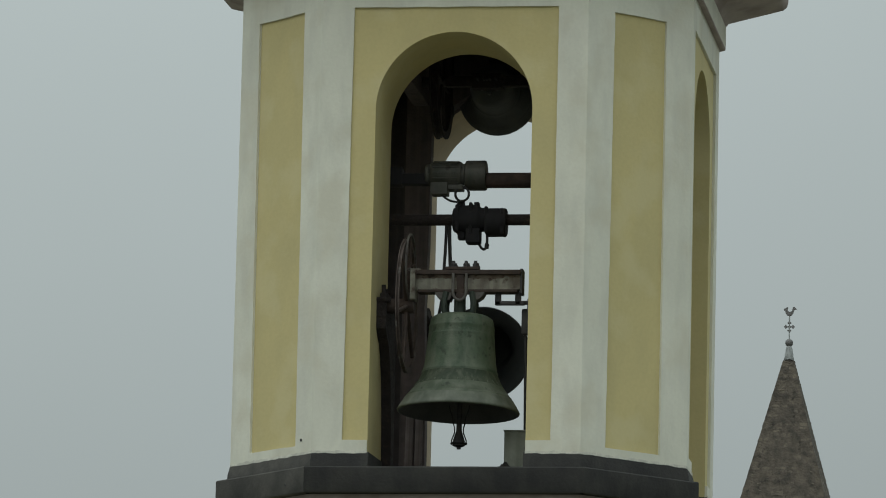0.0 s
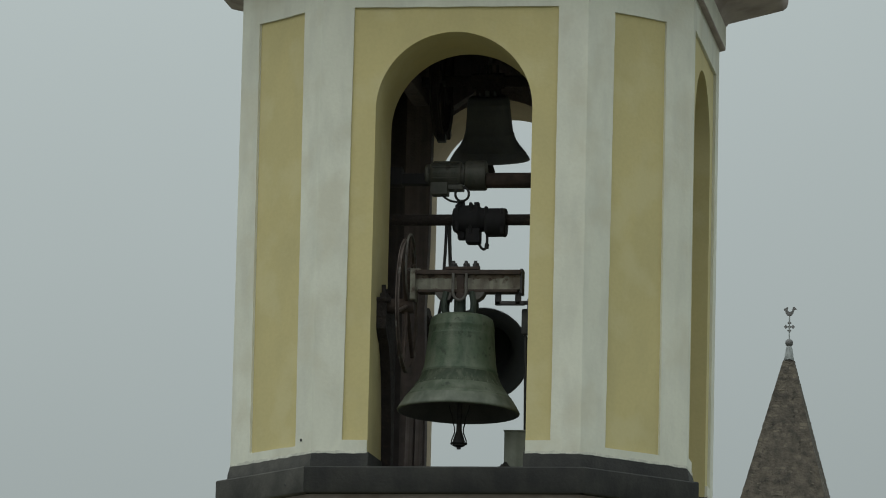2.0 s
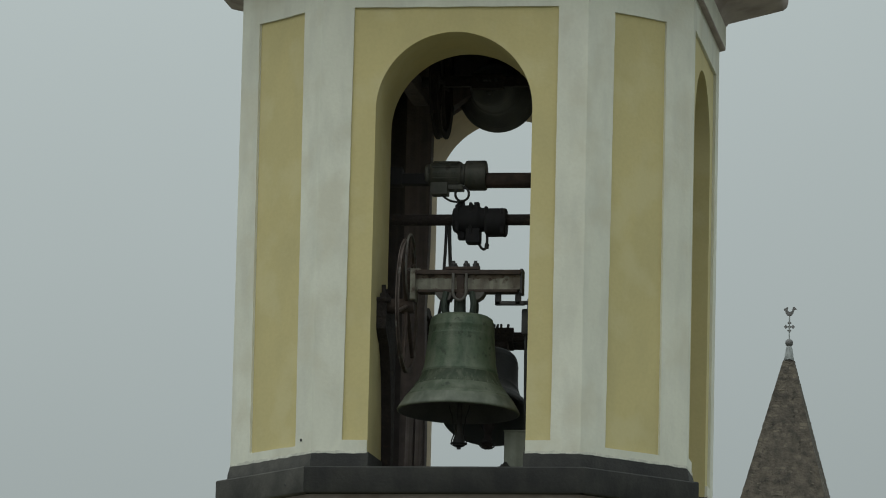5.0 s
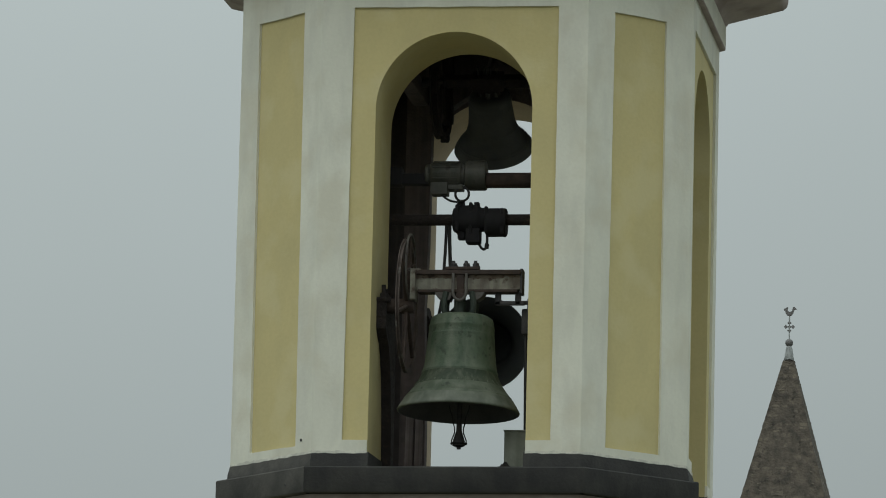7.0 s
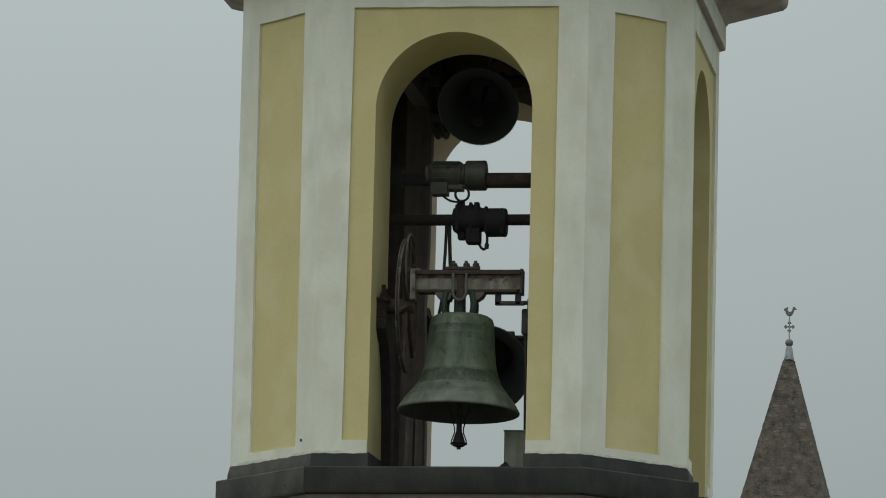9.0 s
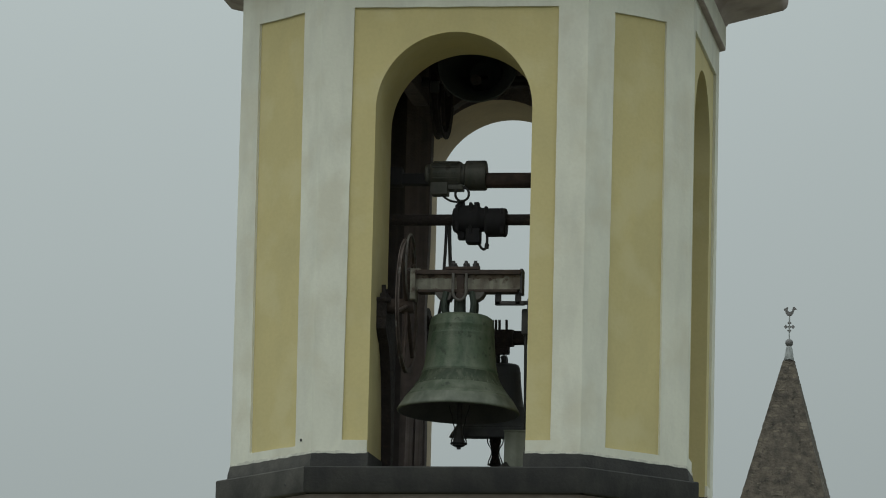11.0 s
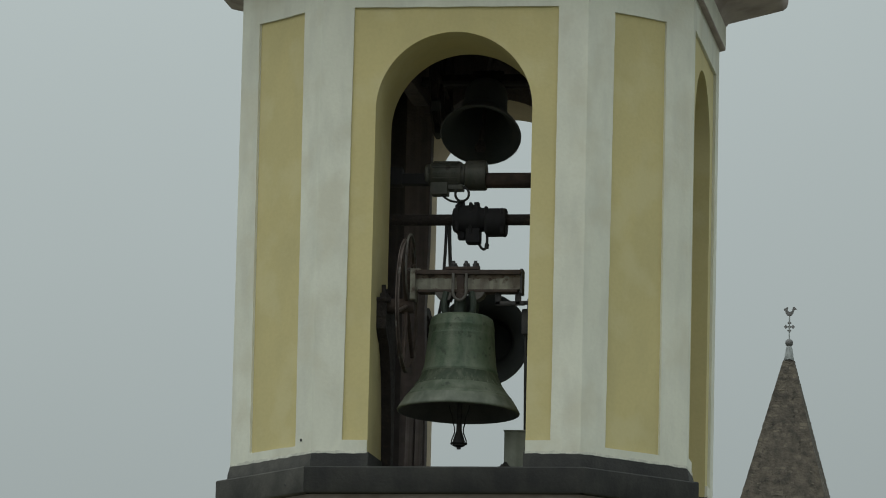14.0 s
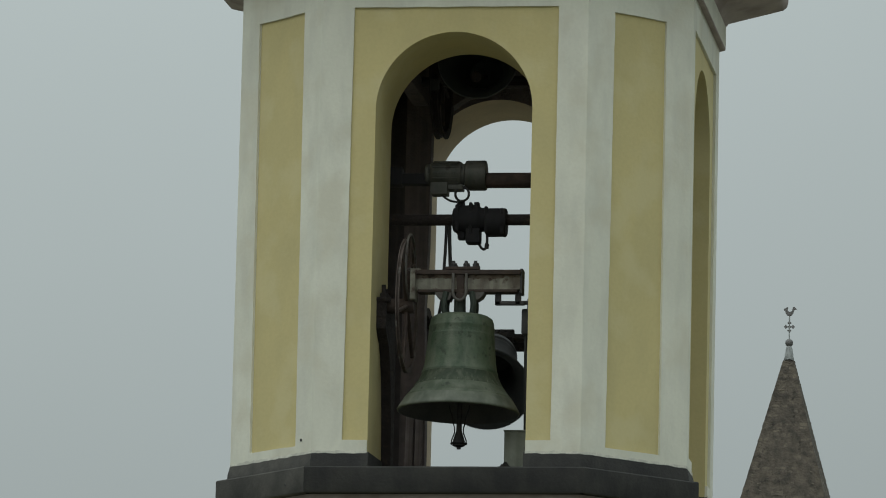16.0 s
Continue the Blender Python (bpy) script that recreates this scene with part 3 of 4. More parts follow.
def near_bell_fittings():
    x, y, z = FB
    t = near_bell
    z -= 0.024
    # yoke of two channels with flanges
    bm = bmesh.new()
    box(bm, (x + 0.068, y, z + 0.002), (0.84, 0.10, 0.135), 0.004)
    box(bm, (x + 0.068, y - 0.01, z + 0.071), (0.845, 0.15, 0.036), 0.004, mat=1)
    box(bm, (x + 0.068, y - 0.01, z - 0.078), (0.80, 0.13, 0.022), 0.004, mat=1)
    yoke = part("yoke", bm, [RUSTY, RUST], t, "rusty pale-painted steel yoke beam")
    bm = bmesh.new()
    box(bm, (x + 0.022, y - 0.005, z + 0.102), (0.265, 0.17, 0.024), 0.004)
    part("clamp_plate", bm, RUST, yoke)
    for dx in (-0.035, 0.065, 0.140):
        for dy in (-0.05, 0.06):
            bm = bmesh.new()
            cyl(bm, (x + dx - 0.015, y + dy, z + 0.11), (x + dx - 0.015, y + dy, z + 0.165), 0.013, seg=10)
            cyl(bm, (x + dx - 0.015, y + dy, z + 0.115), (x + dx - 0.015, y + dy, z + 0.138), 0.025, seg=6)
            cyl(bm, (x + dx - 0.015, y + dy, z + 0.138), (x + dx - 0.015, y + dy, z + 0.158), 0.021, 0.012, seg=12)
            part("bolt", bm, IRON, yoke)
    # U-shaped strap round the beam
    bm = bmesh.new()
    yy = y - 0.112
    ux = x + 0.010
    pts = [(ux - 0.052, yy, z + 0.055), (ux - 0.053, yy, z + 0.02)] + bend((ux - 0.053, yy, z - 0.09), (ux - 0.050, yy, z - 0.185), (ux + 0.050, yy, z - 0.185), (ux + 0.053, yy, z - 0.09)) + [(ux + 0.053, yy, z + 0.02), (ux + 0.052, yy, z + 0.055)]
    tube(bm, pts, 0.0125, 10)
    part("strap_loop", bm, HOOP, yoke, "steel strap clamping the bell crown")
    bm = bmesh.new()
    cyl(bm, (ux, y - 0.03, z - 0.118), (ux, y - 0.078, z - 0.118), 0.036, seg=18)
    box(bm, (ux, y - 0.060, z - 0.01), (0.058, 0.03, 0.13), 0.006)
    part("crown_boss", bm, RUST, yoke, "rusted boss between the strap's legs")
    bm = bmesh.new()
    cyl(bm, (x - 0.145, y + 0.06, z - 0.10), (x - 0.190, y + 0.09, nb_top - 0.02), 0.016, 0.010, 8)
    part("tie_rod", bm, IRON, yoke)
    # rust run-off and painted shade under the top flange, ragged below
    bm = bmesh.new()
    n = 60
    top = [(-0.345 + 0.83 * i / n, z + 0.054) for i in range(n + 1)]
    low = [(u, z + 0.026 - 0.016 * noise.noise(Vector((u * 9.0, 1.0, 2.0))) - 0.012 * noise.noise(Vector((u * 31.0, 4.0, 2.0)))) for u, h in top][::-1]
    prism(bm, top + low, lambda u, d, h: Vector((x + u, y + d, h)), -0.0525, -0.048)
    part("rust_crust", bm, RUST_SHADE, yoke, "dark rust crust and painted shade under the top flange")
    # end plate at the wheel
    bm = bmesh.new()
    box(bm, (x - 0.366, y - 0.05, z - 0.035), (0.040, 0.15, 0.235), 0.005)
    box(bm, (x - 0.355, y - 0.03, z + 0.091), (0.09, 0.11, 0.018), 0.003)
    part("end_plate", bm, RUSTY, yoke)
    # clapper bracket at the other end
    bm = bmesh.new()
    for bx in (0.305, 0.465):
        box(bm, (x + bx, y, z - 0.130), (0.045, 0.05, 0.105), 0.004)
    box(bm, (x + 0.40, y, z - 0.168), (0.235, 0.05, 0.030), 0.004)
    part("bracket", bm, IRON, yoke)
    bm = bmesh.new()
    cyl(bm, (x + 0.47, y, z - 0.164), (x + 0.60, y, z - 0.164), 0.017, seg=14)
    box(bm, (x + 0.495, y, z + 0.0), (0.02, 0.13, 0.20), 0.003)
    part("gudgeon", bm, IRON, yoke)
    # raised medallion and lettered band on the waist
    bm = bmesh.new()
    lathe(bm, [(0, -0.0015), (0.026, -0.0015), (0.034, 0.0), (0.042, 0.0), (0.048, -0.0015), (0.054, -0.005)], (0, 0, 0), 24)
    bmesh.ops.transform(bm, verts=bm.verts, matrix=Matrix.Translation((x + 0.124, y - 0.2495, nb_rim + 0.418)) @ pose(0, 0, 0, 82, 0, 26))
    part("medallion", bm, PATINA, nb_body)
    # a worn frieze of leaves above the sound bow
    fr = random.Random(3)
    for k in range(34):
        a = 2 * math.pi * k / 34
        zf = nb_rim + 0.768 * (0.262 + fr.uniform(-0.012, 0.012))
        rf = 0.486 * 0.714
        bm = bmesh.new()
        g = bmesh.ops.create_icosphere(bm, subdivisions=1, radius=1.0)
        m = Matrix.Translation((x + rf * math.cos(a), y + rf * math.sin(a), zf)) @ Matrix.Rotation(a, 4, "Z") @ Matrix.Rotation(fr.uniform(-0.6, 0.6), 4, "X") @ Matrix.Rotation(-0.72, 4, "Y") @ Matrix.Diagonal((0.0025, 0.006, fr.uniform(0.014, 0.028), 1))
        bmesh.ops.transform(bm, matrix=m, verts=g["verts"])
        part("leaf", bm, FLARE, nb_body)
    for dx, w in ((-0.140, 0.15), (0.118, 0.13)):
        bm = bmesh.new()
        sg = 1 if dx > 0 else -1
        poly = [(dx - sg * w / 2, z - 0.090), (dx + sg * w / 2, z - 0.090), (dx + sg * w / 2 - sg * 0.02, z - 0.125), (dx + sg * 0.01, z - 0.150), (dx - sg * w / 2 + sg * 0.03, z - 0.150)]
        prism(bm, poly if sg < 0 else poly[::-1], lambda u, d, h: Vector((x + 0.02 + u, y + d, h)), -0.07, 0.06)
        part("clamp_shoe", bm, HOOP, yoke)
    # wheel
    wx, wz, wr = -0.396, 10.332, 0.535
    bm = bmesh.new()
    lathe(bm, [(wr - 0.038, -0.010), (wr, -0.016), (wr, -0.009), (wr - 0.016, -0.004), (wr - 0.016, 0.004), (wr, 0.009), (wr, 0.016), (wr - 0.038, 0.010), (wr - 0.038, -0.010)], (wx, y, wz), 72, "X")
    wheel = part("wheel", bm, WHEEL_STEEL, t, "narrow grooved rope wheel of dull rusted steel")
    for k in range(6):
        a = k * math.pi / 3 + 0.25
        bm = bmesh.new()
        c, q = math.cos(a), math.sin(a)
        cyl(bm, (wx, y + 0.05 * c, wz + 0.05 * q), (wx, y + (wr - 0.04) * c, wz + (wr - 0.04) * q), 0.016, seg=8)
        part("spoke", bm, RUST, wheel)
    bm = bmesh.new()
    cyl(bm, (wx - 0.20, y, wz), (wx + 0.06, y, wz), 0.06, seg=20)
    part("hub", bm, RUST, wheel)
    # pale guide hoop beside the wheel
    gx, gz, gr = -0.372, 10.637, 0.275
    bm = bmesh.new()
    lathe(bm, [(gr - 0.016, -0.006), (gr, -0.008), (gr, 0.008), (gr - 0.016, 0.006), (gr - 0.016, -0.006)], (gx, y, gz), 64, "X")
    hoop = part("guide_hoop", bm, HOOP, t, "thin grey steel guide hoop")
    for a in (0.3, 1.9, 3.4, 5.0):
        bm = bmesh.new()
        c, q = math.cos(a), math.sin(a)
        cyl(bm, (gx, y + 0.05 * c, gz + 0.05 * q), (gx, y + (gr - 0.02) * c, gz + (gr - 0.02) * q), 0.011, seg=8)
        part("hoop_arm", bm, RUST, hoop)


near_bell_fittings()


def striker(clapper, z, r):
    """The round striking ball of a clapper whose rod goes on below it."""
    bm = bmesh.new()
    lathe(bm, [(0, z + r * 1.1), (r * 0.5, z + r), (r * 0.9, z + r * 0.5), (r, z), (r * 0.85, z - r * 0.6), (0.032, z - r * 1.2), (0.028, z - r * 2.6), (0.036, z - r * 3.6), (0, z - r * 3.8)], (0, 0, 0), 20)
    ball = new("striker", mesh_of("striker", bm, DARK_RUST, 40))
    ball.parent = clapper
    ball["label"] = "round iron striking ball"


def swinging_fittings(t, pivot, radius, lift, yoke_len, wheel_x, wheel_r, mat):
    x, y, z0 = pivot
    s = radius / 0.34
    z = z0 + lift
    bm = bmesh.new()
    box(bm, (x, y, z + 0.005 * s), (0.27 * s, 0.13 * s, 0.13 * s), 0.010)
    box(bm, (x, y, z + 0.005), (yoke_len, 0.085, 0.085), 0.006)
    box(bm, (x, y, z - 0.085 * s), (0.20 * s, 0.11 * s, 0.07 * s), 0.010)
    yoke = part("yoke", bm, mat, t, "dark steel yoke beam")
    for dx in (-0.09, -0.028, 0.0, 0.03, 0.09):
        bm = bmesh.new()
        cyl(bm, (x + dx * s * 0.9, y, z + 0.06 * s), (x + dx * s * 0.9, y, z + 0.145 * s), 0.010 * s, seg=8)
        part("bolt", bm, IRON, yoke)
    bm = bmesh.new()
    cyl(bm, (x - yoke_len / 2 - 0.22, y, z), (x + yoke_len / 2 + 0.22, y, z), 0.040, seg=16)
    part("axle", bm, IRON, yoke)
    z = z0
    wx = x + wheel_x
    bm = bmesh.new()
    r = wheel_r
    lathe(bm, [(r - 0.05, -0.03), (r + 0.01, -0.04), (r + 0.01, -0.026), (r - 0.02, -0.018), (r - 0.02, 0.018), (r + 0.01, 0.026), (r + 0.01, 0.04), (r - 0.05, 0.03), (r - 0.05, -0.03)], (wx, y, z), 56, "X")
    wheel = part("wheel", bm, DARK_RUST, t, "dark grooved chain wheel")
    for k in range(6):
        a = k * math.pi / 3 + 0.5
        bm = bmesh.new()
        c, q = math.cos(a), math.sin(a)
        cyl(bm, (wx, y + 0.03 * c, z + 0.03 * q), (wx, y + (r - 0.03) * c, z + (r - 0.03) * q), 0.016, seg=8)
        part("spoke", bm, DARK_RUST, wheel)
    for a in (-1.9, -1.25):
        bm = bmesh.new()
        box(bm, (wx + 0.01, y + (r + 0.012) * math.cos(a), z + (r + 0.012) * math.sin(a)), (0.07, 0.09, 0.06), 0.006, Matrix.Rotation(a + math.pi / 2, 4, "X"))
        part("rope_clamp", bm, RUBBER, wheel)


UB = (0.012, 0.10, 12.464)
upper_bell, ub_body, ub_clapper, ub_top, ub_rim = make_bell("swinging_bell", UB, 0.645, 0.331, 0.530, DARK_BRONZE, "small dark bronze bell swinging high under the belfry ceiling", "bells of the belfry", 0.14)
swinging_fittings(upper_bell, UB, 0.327, 0.0, 0.70, -0.385, 0.462, DARK_RUST)
BB = (0.002, 1.00, 10.442)
back_bell, bb_body, bb_clapper, bb_top, bb_rim = make_bell("swinging_bell", BB, 0.781, 0.385, 0.612, SILHOUETTE_BRONZE, "dark bronze bell swinging in the far arch behind the green bell", "bells of the belfry", 0.268)
clapper_cables(bb_clapper, [(0.050, -0.50), (0.066, -0.60), (0.030, -0.69), (0.060, -0.80)], (0.060, -0.80))
striker(bb_clapper, -0.605, 0.050)
swinging_fittings(back_bell, BB, 0.372, 0.033, 0.80, -0.604, 0.28, DARK_RUST)
bm = bmesh.new()
x, y, z = BB
box(bm, (x + 0.285, y + 0.015, z + 0.042), (0.29, 0.03, 0.116), 0.004)
box(bm, (x + 0.285, y + 0.034, z + 0.0), (0.29, 0.084, 0.034), 0.004)
part("yoke_angle", bm, DARK_RUST, back_bell, "rust-dark angle iron at the yoke's end")


# ---- bell frame: posts and beams ----
def timber(name, c, s, label, turn=None, mat=TIMBER):
    bm = bmesh.new()
    box(bm, (0, 0, 0), s, 0.008, turn)
    bmesh.ops.translate(bm, verts=bm.verts, vec=c)
    return solo(name, bm, mat, c, label, "beam", "timbers of the bell frame")


for sx in (-1, 1):
    for sy in (-1, 1):
        timber("frame_post", (sx * 0.815, sy * 0.80, (8.96 + 12.94) / 2), (0.16, 0.16, 12.94 - 8.96), "upright black timber post of the bell frame", mat=BLACK_TIMBER)
bm = bmesh.new()
prism(bm, [(-0.72, 8.96), (-0.512, 8.96), (-0.508, 9.596), (-0.535, 10.655), (-0.518, 11.152), (-0.512, 11.817), (-0.502, 12.94), (-0.72, 12.94)], lambda u, d, z: Vector((u, d, z)), 0.525, 0.675)
solo("frame_post", bm, TIMBER, (-0.62, 0.60, 8.96), "broad crooked upright timber standing beside the far arch", "beam", "timbers of the bell frame")
for sx in (-1, 1):
    timber("frame_beam", (sx * 0.60, 0.0, 12.42), (0.13, 1.86, 0.14), "horizontal dark beam that carries the small bell")
    timber("frame_beam", (0.66 if sx > 0 else -0.725, 1.05, 10.38), (0.12, 0.55, 0.13), "short dark beam that carries the far bell")

# planks end where the painted light on the post ends
for bx, bw in ((-0.633, 0.066), (-0.556, 0.058)):
    bm = bmesh.new()
    box(bm, (0, 0, 0), (bw, 0.035, 0.80), 0.005, Matrix.Rotation(radians(0.6), 4, "Y"))
    at = (bx, 0.505, 8.96 + 0.40)
    bmesh.ops.translate(bm, verts=bm.verts, vec=at)
    solo("plank", bm, LIT_TIMBER, at, "grey plank nailed upright to the broad timber, paler for the light on it", "plank", "planks on the post")
bm = bmesh.new()
prism(bm, [(-0.515, 12.94), (-0.515, 12.13), (-0.470, 12.105), (-0.415, 12.12), (-0.385, 12.25), (-0.355, 12.33), (-0.27, 12.395), (-0.10, 12.50), (0.0, 12.94)], lambda u, d, z: Vector((u, d, z)), 0.53, 0.67)
solo("frame_brace", bm, TIMBER, (-0.40, 0.60, 12.5), "curved dark knee brace between the broad post and the ceiling", "beam", "timbers of the bell frame")

# bearing blocks of the near bell on the jambs
bm = bmesh.new()
# the outline runs on to the floor as a dark strip for the interior's shade
prism(bm, [(-1.50, 10.385), (-0.92, 10.385), (-0.92, 8.968), (-1.05, 8.968), (-1.09, 9.40), (-1.16, 9.76), (-1.28, 9.99), (-1.33, 10.04), (-1.42, 10.08), (-1.49, 10.14)], lambda u, d, z: Vector((d, u, z)), -0.632, -0.548)
box(bm, (-0.575, -1.22, 10.37), (0.115, 0.58, 0.035), 0.006)
jamb_block = solo("bearing_bracket", bm, DARK_RUST, (-0.583, -1.20, 10.25), "rust-dark iron bearing bracket bolted to the jamb, over a dark strip for interior shade", "bracket")
for dy, hh in ((-0.27, 0.10), (-0.20, 0.05), (-0.12, 0.09), (-0.02, 0.06), (0.12, 0.10)):
    bm = bmesh.new()
    cyl(bm, (-0.575, -1.20 + dy, 10.38), (-0.575, -1.20 + dy, 10.39 + hh), 0.018, seg=8)
    box(bm, (-0.57, -1.20 + dy, 10.405), (0.06, 0.055, 0.035), 0.006)
    part("bolt", bm, DARK_RUST, jamb_block)
bm = bmesh.new()
box(bm, (0.598, -1.40, 10.33), (0.045, 0.16, 0.10), 0.01)
solo("bearing_bracket", bm, IRON, (0.598, -1.40, 10.33), "small black iron bearing on the jamb", "bracket")

# ---- bell motors on their tubes ----
def motor_upper():
    y, z = -0.78, 11.478
    t = thing("bell_motor", (-0.1, y, z), "dark electric bell motor on a horizontal steel tube", "motor", "bell motors")
    bm = bmesh.new()
    cyl(bm, (0.10, y, z - 0.028), (0.80, y, z - 0.028), 0.0625, seg=24)
    part("support_tube", bm, RUST, t, "rust-dark steel support tube")
    bm = bmesh.new()
    lathe(bm, [(0, -0.375), (0.075, -0.375), (0.085, -0.365), (0.085, -0.335), (0.098, -0.33), (0.105, -0.32), (0.105, -0.09), (0.098, -0.08), (0.088, -0.075), (0.088, -0.045), (0, -0.045)], (0, y, z + 0.02), 36, "X")
    body = part("motor_body", bm, MOTOR, t)
    for k in range(14):
        bm = bmesh.new()
        a = k * 2 * math.pi / 14
        c, s = math.cos(a), math.sin(a)
        box(bm, (-0.205, y + 0.106 * c, z + 0.02 + 0.106 * s), (0.21, 0.008, 0.012), 0.0, Matrix.Rotation(a, 4, "X"))
        part("cooling_rib", bm, MOTOR, body)
    bm = bmesh.new()
    lathe(bm, [(0, -0.055), (0.095, -0.055), (0.118, -0.045), (0.122, -0.03), (0.122, 0.105), (0.116, 0.118), (0.06, 0.12), (0, 0.12)], (0, y, z + 0.012), 36, "X")
    part("gear_collar", bm, MOTOR, t, "wide round gear housing")
    bm = bmesh.new()
    box(bm, (-0.255, y - 0.02, z - 0.105), (0.14, 0.14, 0.10), 0.012)
    box(bm, (-0.16, y, z - 0.09), (0.19, 0.12, 0.045), 0.008)
    part("terminal_box", bm, MOTOR, t)
    cz = z - 0.148
    ring_pts = [(-0.070 + 0.055 * math.cos(a), y - 0.05, cz + 0.058 * math.sin(a)) for a in (i * math.pi / 12 for i in range(24))]
    bm = bmesh.new()
    tube(bm, ring_pts, 0.010, 8, closed=True)
    part("cable", bm, RUBBER, t)
    bm = bmesh.new()
    tube(bm, bend((-0.245, y - 0.05, z - 0.14), (-0.20, y - 0.05, z - 0.20), (-0.13, y - 0.05, z - 0.225), (-0.075, y - 0.05, z - 0.205)), 0.009, 8)
    part("cable", bm, RUBBER, t)
    bm = bmesh.new()
    box(bm, (-0.56, y, z - 0.02), (0.42, 0.10, 0.09), 0.010)
    box(bm, (-0.64, y, z + 0.0), (0.16, 0.13, 0.15), 0.012)
    part("mounting_arm", bm, MOTOR_SHADED, t, "dark arm that ties the motor to its post")
    t.location.x += 0.016
    t.location.z += 0.016


def motor_lower():
    y, z = -0.78, 11.146
    t = thing("bell_motor", (0.06, y, z), "geared bell motor on a thin horizontal tube, darkened for its shade", "motor", "bell motors")
    bm = bmesh.new()
    cyl(bm, (-0.74, y, z), (0.80, y, z), 0.0455, seg=20)
    part("support_tube", bm, DARK_RUST, t, "thin steel support tube")
    bm = bmesh.new()
    lathe(bm, [(0, -0.175), (0.085, -0.175), (0.10, -0.165), (0.112, -0.10), (0.118, -0.09), (0.118, 0.03), (0.10, 0.05), (0.09, 0.10), (0.0, 0.10)], (0, y, z), 30, "X")
    part("motor_body", bm, MOTOR_SHADED, t)
    bm = bmesh.new()
    lathe(bm, [(0, 0.085), (0.085, 0.085), (0.114, 0.095), (0.116, 0.11), (0.116, 0.245), (0.108, 0.258), (0, 0.258)], (0, y, z - 0.022), 30, "X")
    part("gear_collar", bm, MOTOR_SHADED, t, "round gear housing")
    for lx, lw, lh in ((-0.115, 0.055, 0.09), (0.015, 0.04, 0.05)):
        bm = bmesh.new()
        box(bm, (lx, y, z + 0.115), (lw, 0.085, lh), 0.006)
        part("lifting_lug", bm, MOTOR_SHADED, t)
    for fx, fw, fh, fz in ((-0.135, 0.030, 0.225, 0.0), (-0.025, 0.026, 0.262, -0.002), (0.100, 0.026, 0.215, -0.012), (0.232, 0.030, 0.205, -0.022)):
        bm = bmesh.new()
        box(bm, (fx, y, z + fz), (fw, 0.21, fh), 0.012)
        part("flange", bm, MOTOR_SHADED, t)
    bm = bmesh.new()
    box(bm, (-0.105, y, z - 0.13), (0.055, 0.10, 0.06), 0.006)
    box(bm, (-0.005, y - 0.02, z - 0.14), (0.115, 0.14, 0.12), 0.014)
    part("terminal_box", bm, MOTOR_SHADED, t)
    bm = bmesh.new()
    tube(bm, bend((0.035, y - 0.03, z - 0.19), (0.075, y - 0.03, z - 0.275), (0.115, y - 0.03, z - 0.275), (0.105, y - 0.03, z - 0.12)), 0.011, 8)
    part("cable", bm, RUBBER, t)
    bm = bmesh.new()
    cyl(bm, (0.102, y - 0.03, z - 0.24), (0.106, y - 0.03, z - 0.20), 0.018, seg=10)
    part("cable_gland", bm, RUBBER, t)
    # the drive rope's two runs
    for x0, x1, r in ((-0.230, -0.246, 0.013), (-0.204, -0.184, 0.015)):
        bm = bmesh.new()
        tube(bm, bend((x0, y, z - 0.03), (x0, y, z - 0.2), ((x0 + x1) / 2, y, z - 0.3), (x1, y, z - 0.50)), r, 8)
        part("drive_rope", bm, RUBBER, t, "hanging black drive rope")
    t.location.x += 0.048
    t.location.z -= 0.003


motor_upper()
motor_lower()

# the far bell's bearing on its beam
bm = bmesh.new()
box(bm, (0.66, 1.0, 10.478), (0.14, 0.14, 0.07), 0.008)
solo("bearing_block", bm, IRON, (0.66, 1.0, 10.478), "black iron bearing block of the far bell", "bracket")
bm = bmesh.new()
box(bm, (0.568, -1.30, 10.218), (0.108, 0.10, 0.205), 0.018)
# added black tube that draws the shadow line at the jamb's edge
cond = bmesh.new()
cyl(cond, (0.556, -1.30, 9.345), (0.545, -1.30, 10.13), 0.012, seg=10)
solo("conduit", cond, RUBBER, (0.556, -1.30, 9.345), "thin black tube for the jamb edge's shadow line above the cabinet", "conduit")
solo("stop_plate", bm, IRON, (0.568, -1.30, 10.237), "dark iron plate fixed to the jamb", "bracket")


# ---- cabinet and rubble on the sill ----
def control_box():
    c = (0.498, -1.25, 9.16)
    t = thing("control_cabinet", (c[0], c[1], 8.965), "small grey-green metal control cabinet standing on the belfry floor", "cabinet")
    bm = bmesh.new()
    box(bm, (c[0], c[1], 9.155), (0.205, 0.16, 0.37), 0.006)
    part("body", bm, BOX_GREY, t)
    bm = bmesh.new()
    box(bm, (c[0], c[1] - 0.084, 9.155), (0.188, 0.010, 0.34), 0.004)
    door = part("door", bm, BOX_GREY, t)
    bm = bmesh.new()
    cyl(bm, (c[0] + 0.07, c[1] - 0.10, 9.2), (c[0] + 0.07, c[1] - 0.085, 9.2), 0.011, seg=10)
    part("lock", bm, IRON, door)
    bm = bmesh.new()
    box(bm, (c[0], c[1], 9.343), (0.215, 0.175, 0.012), 0.003)
    part("lid", bm, BOX_GREY, t)


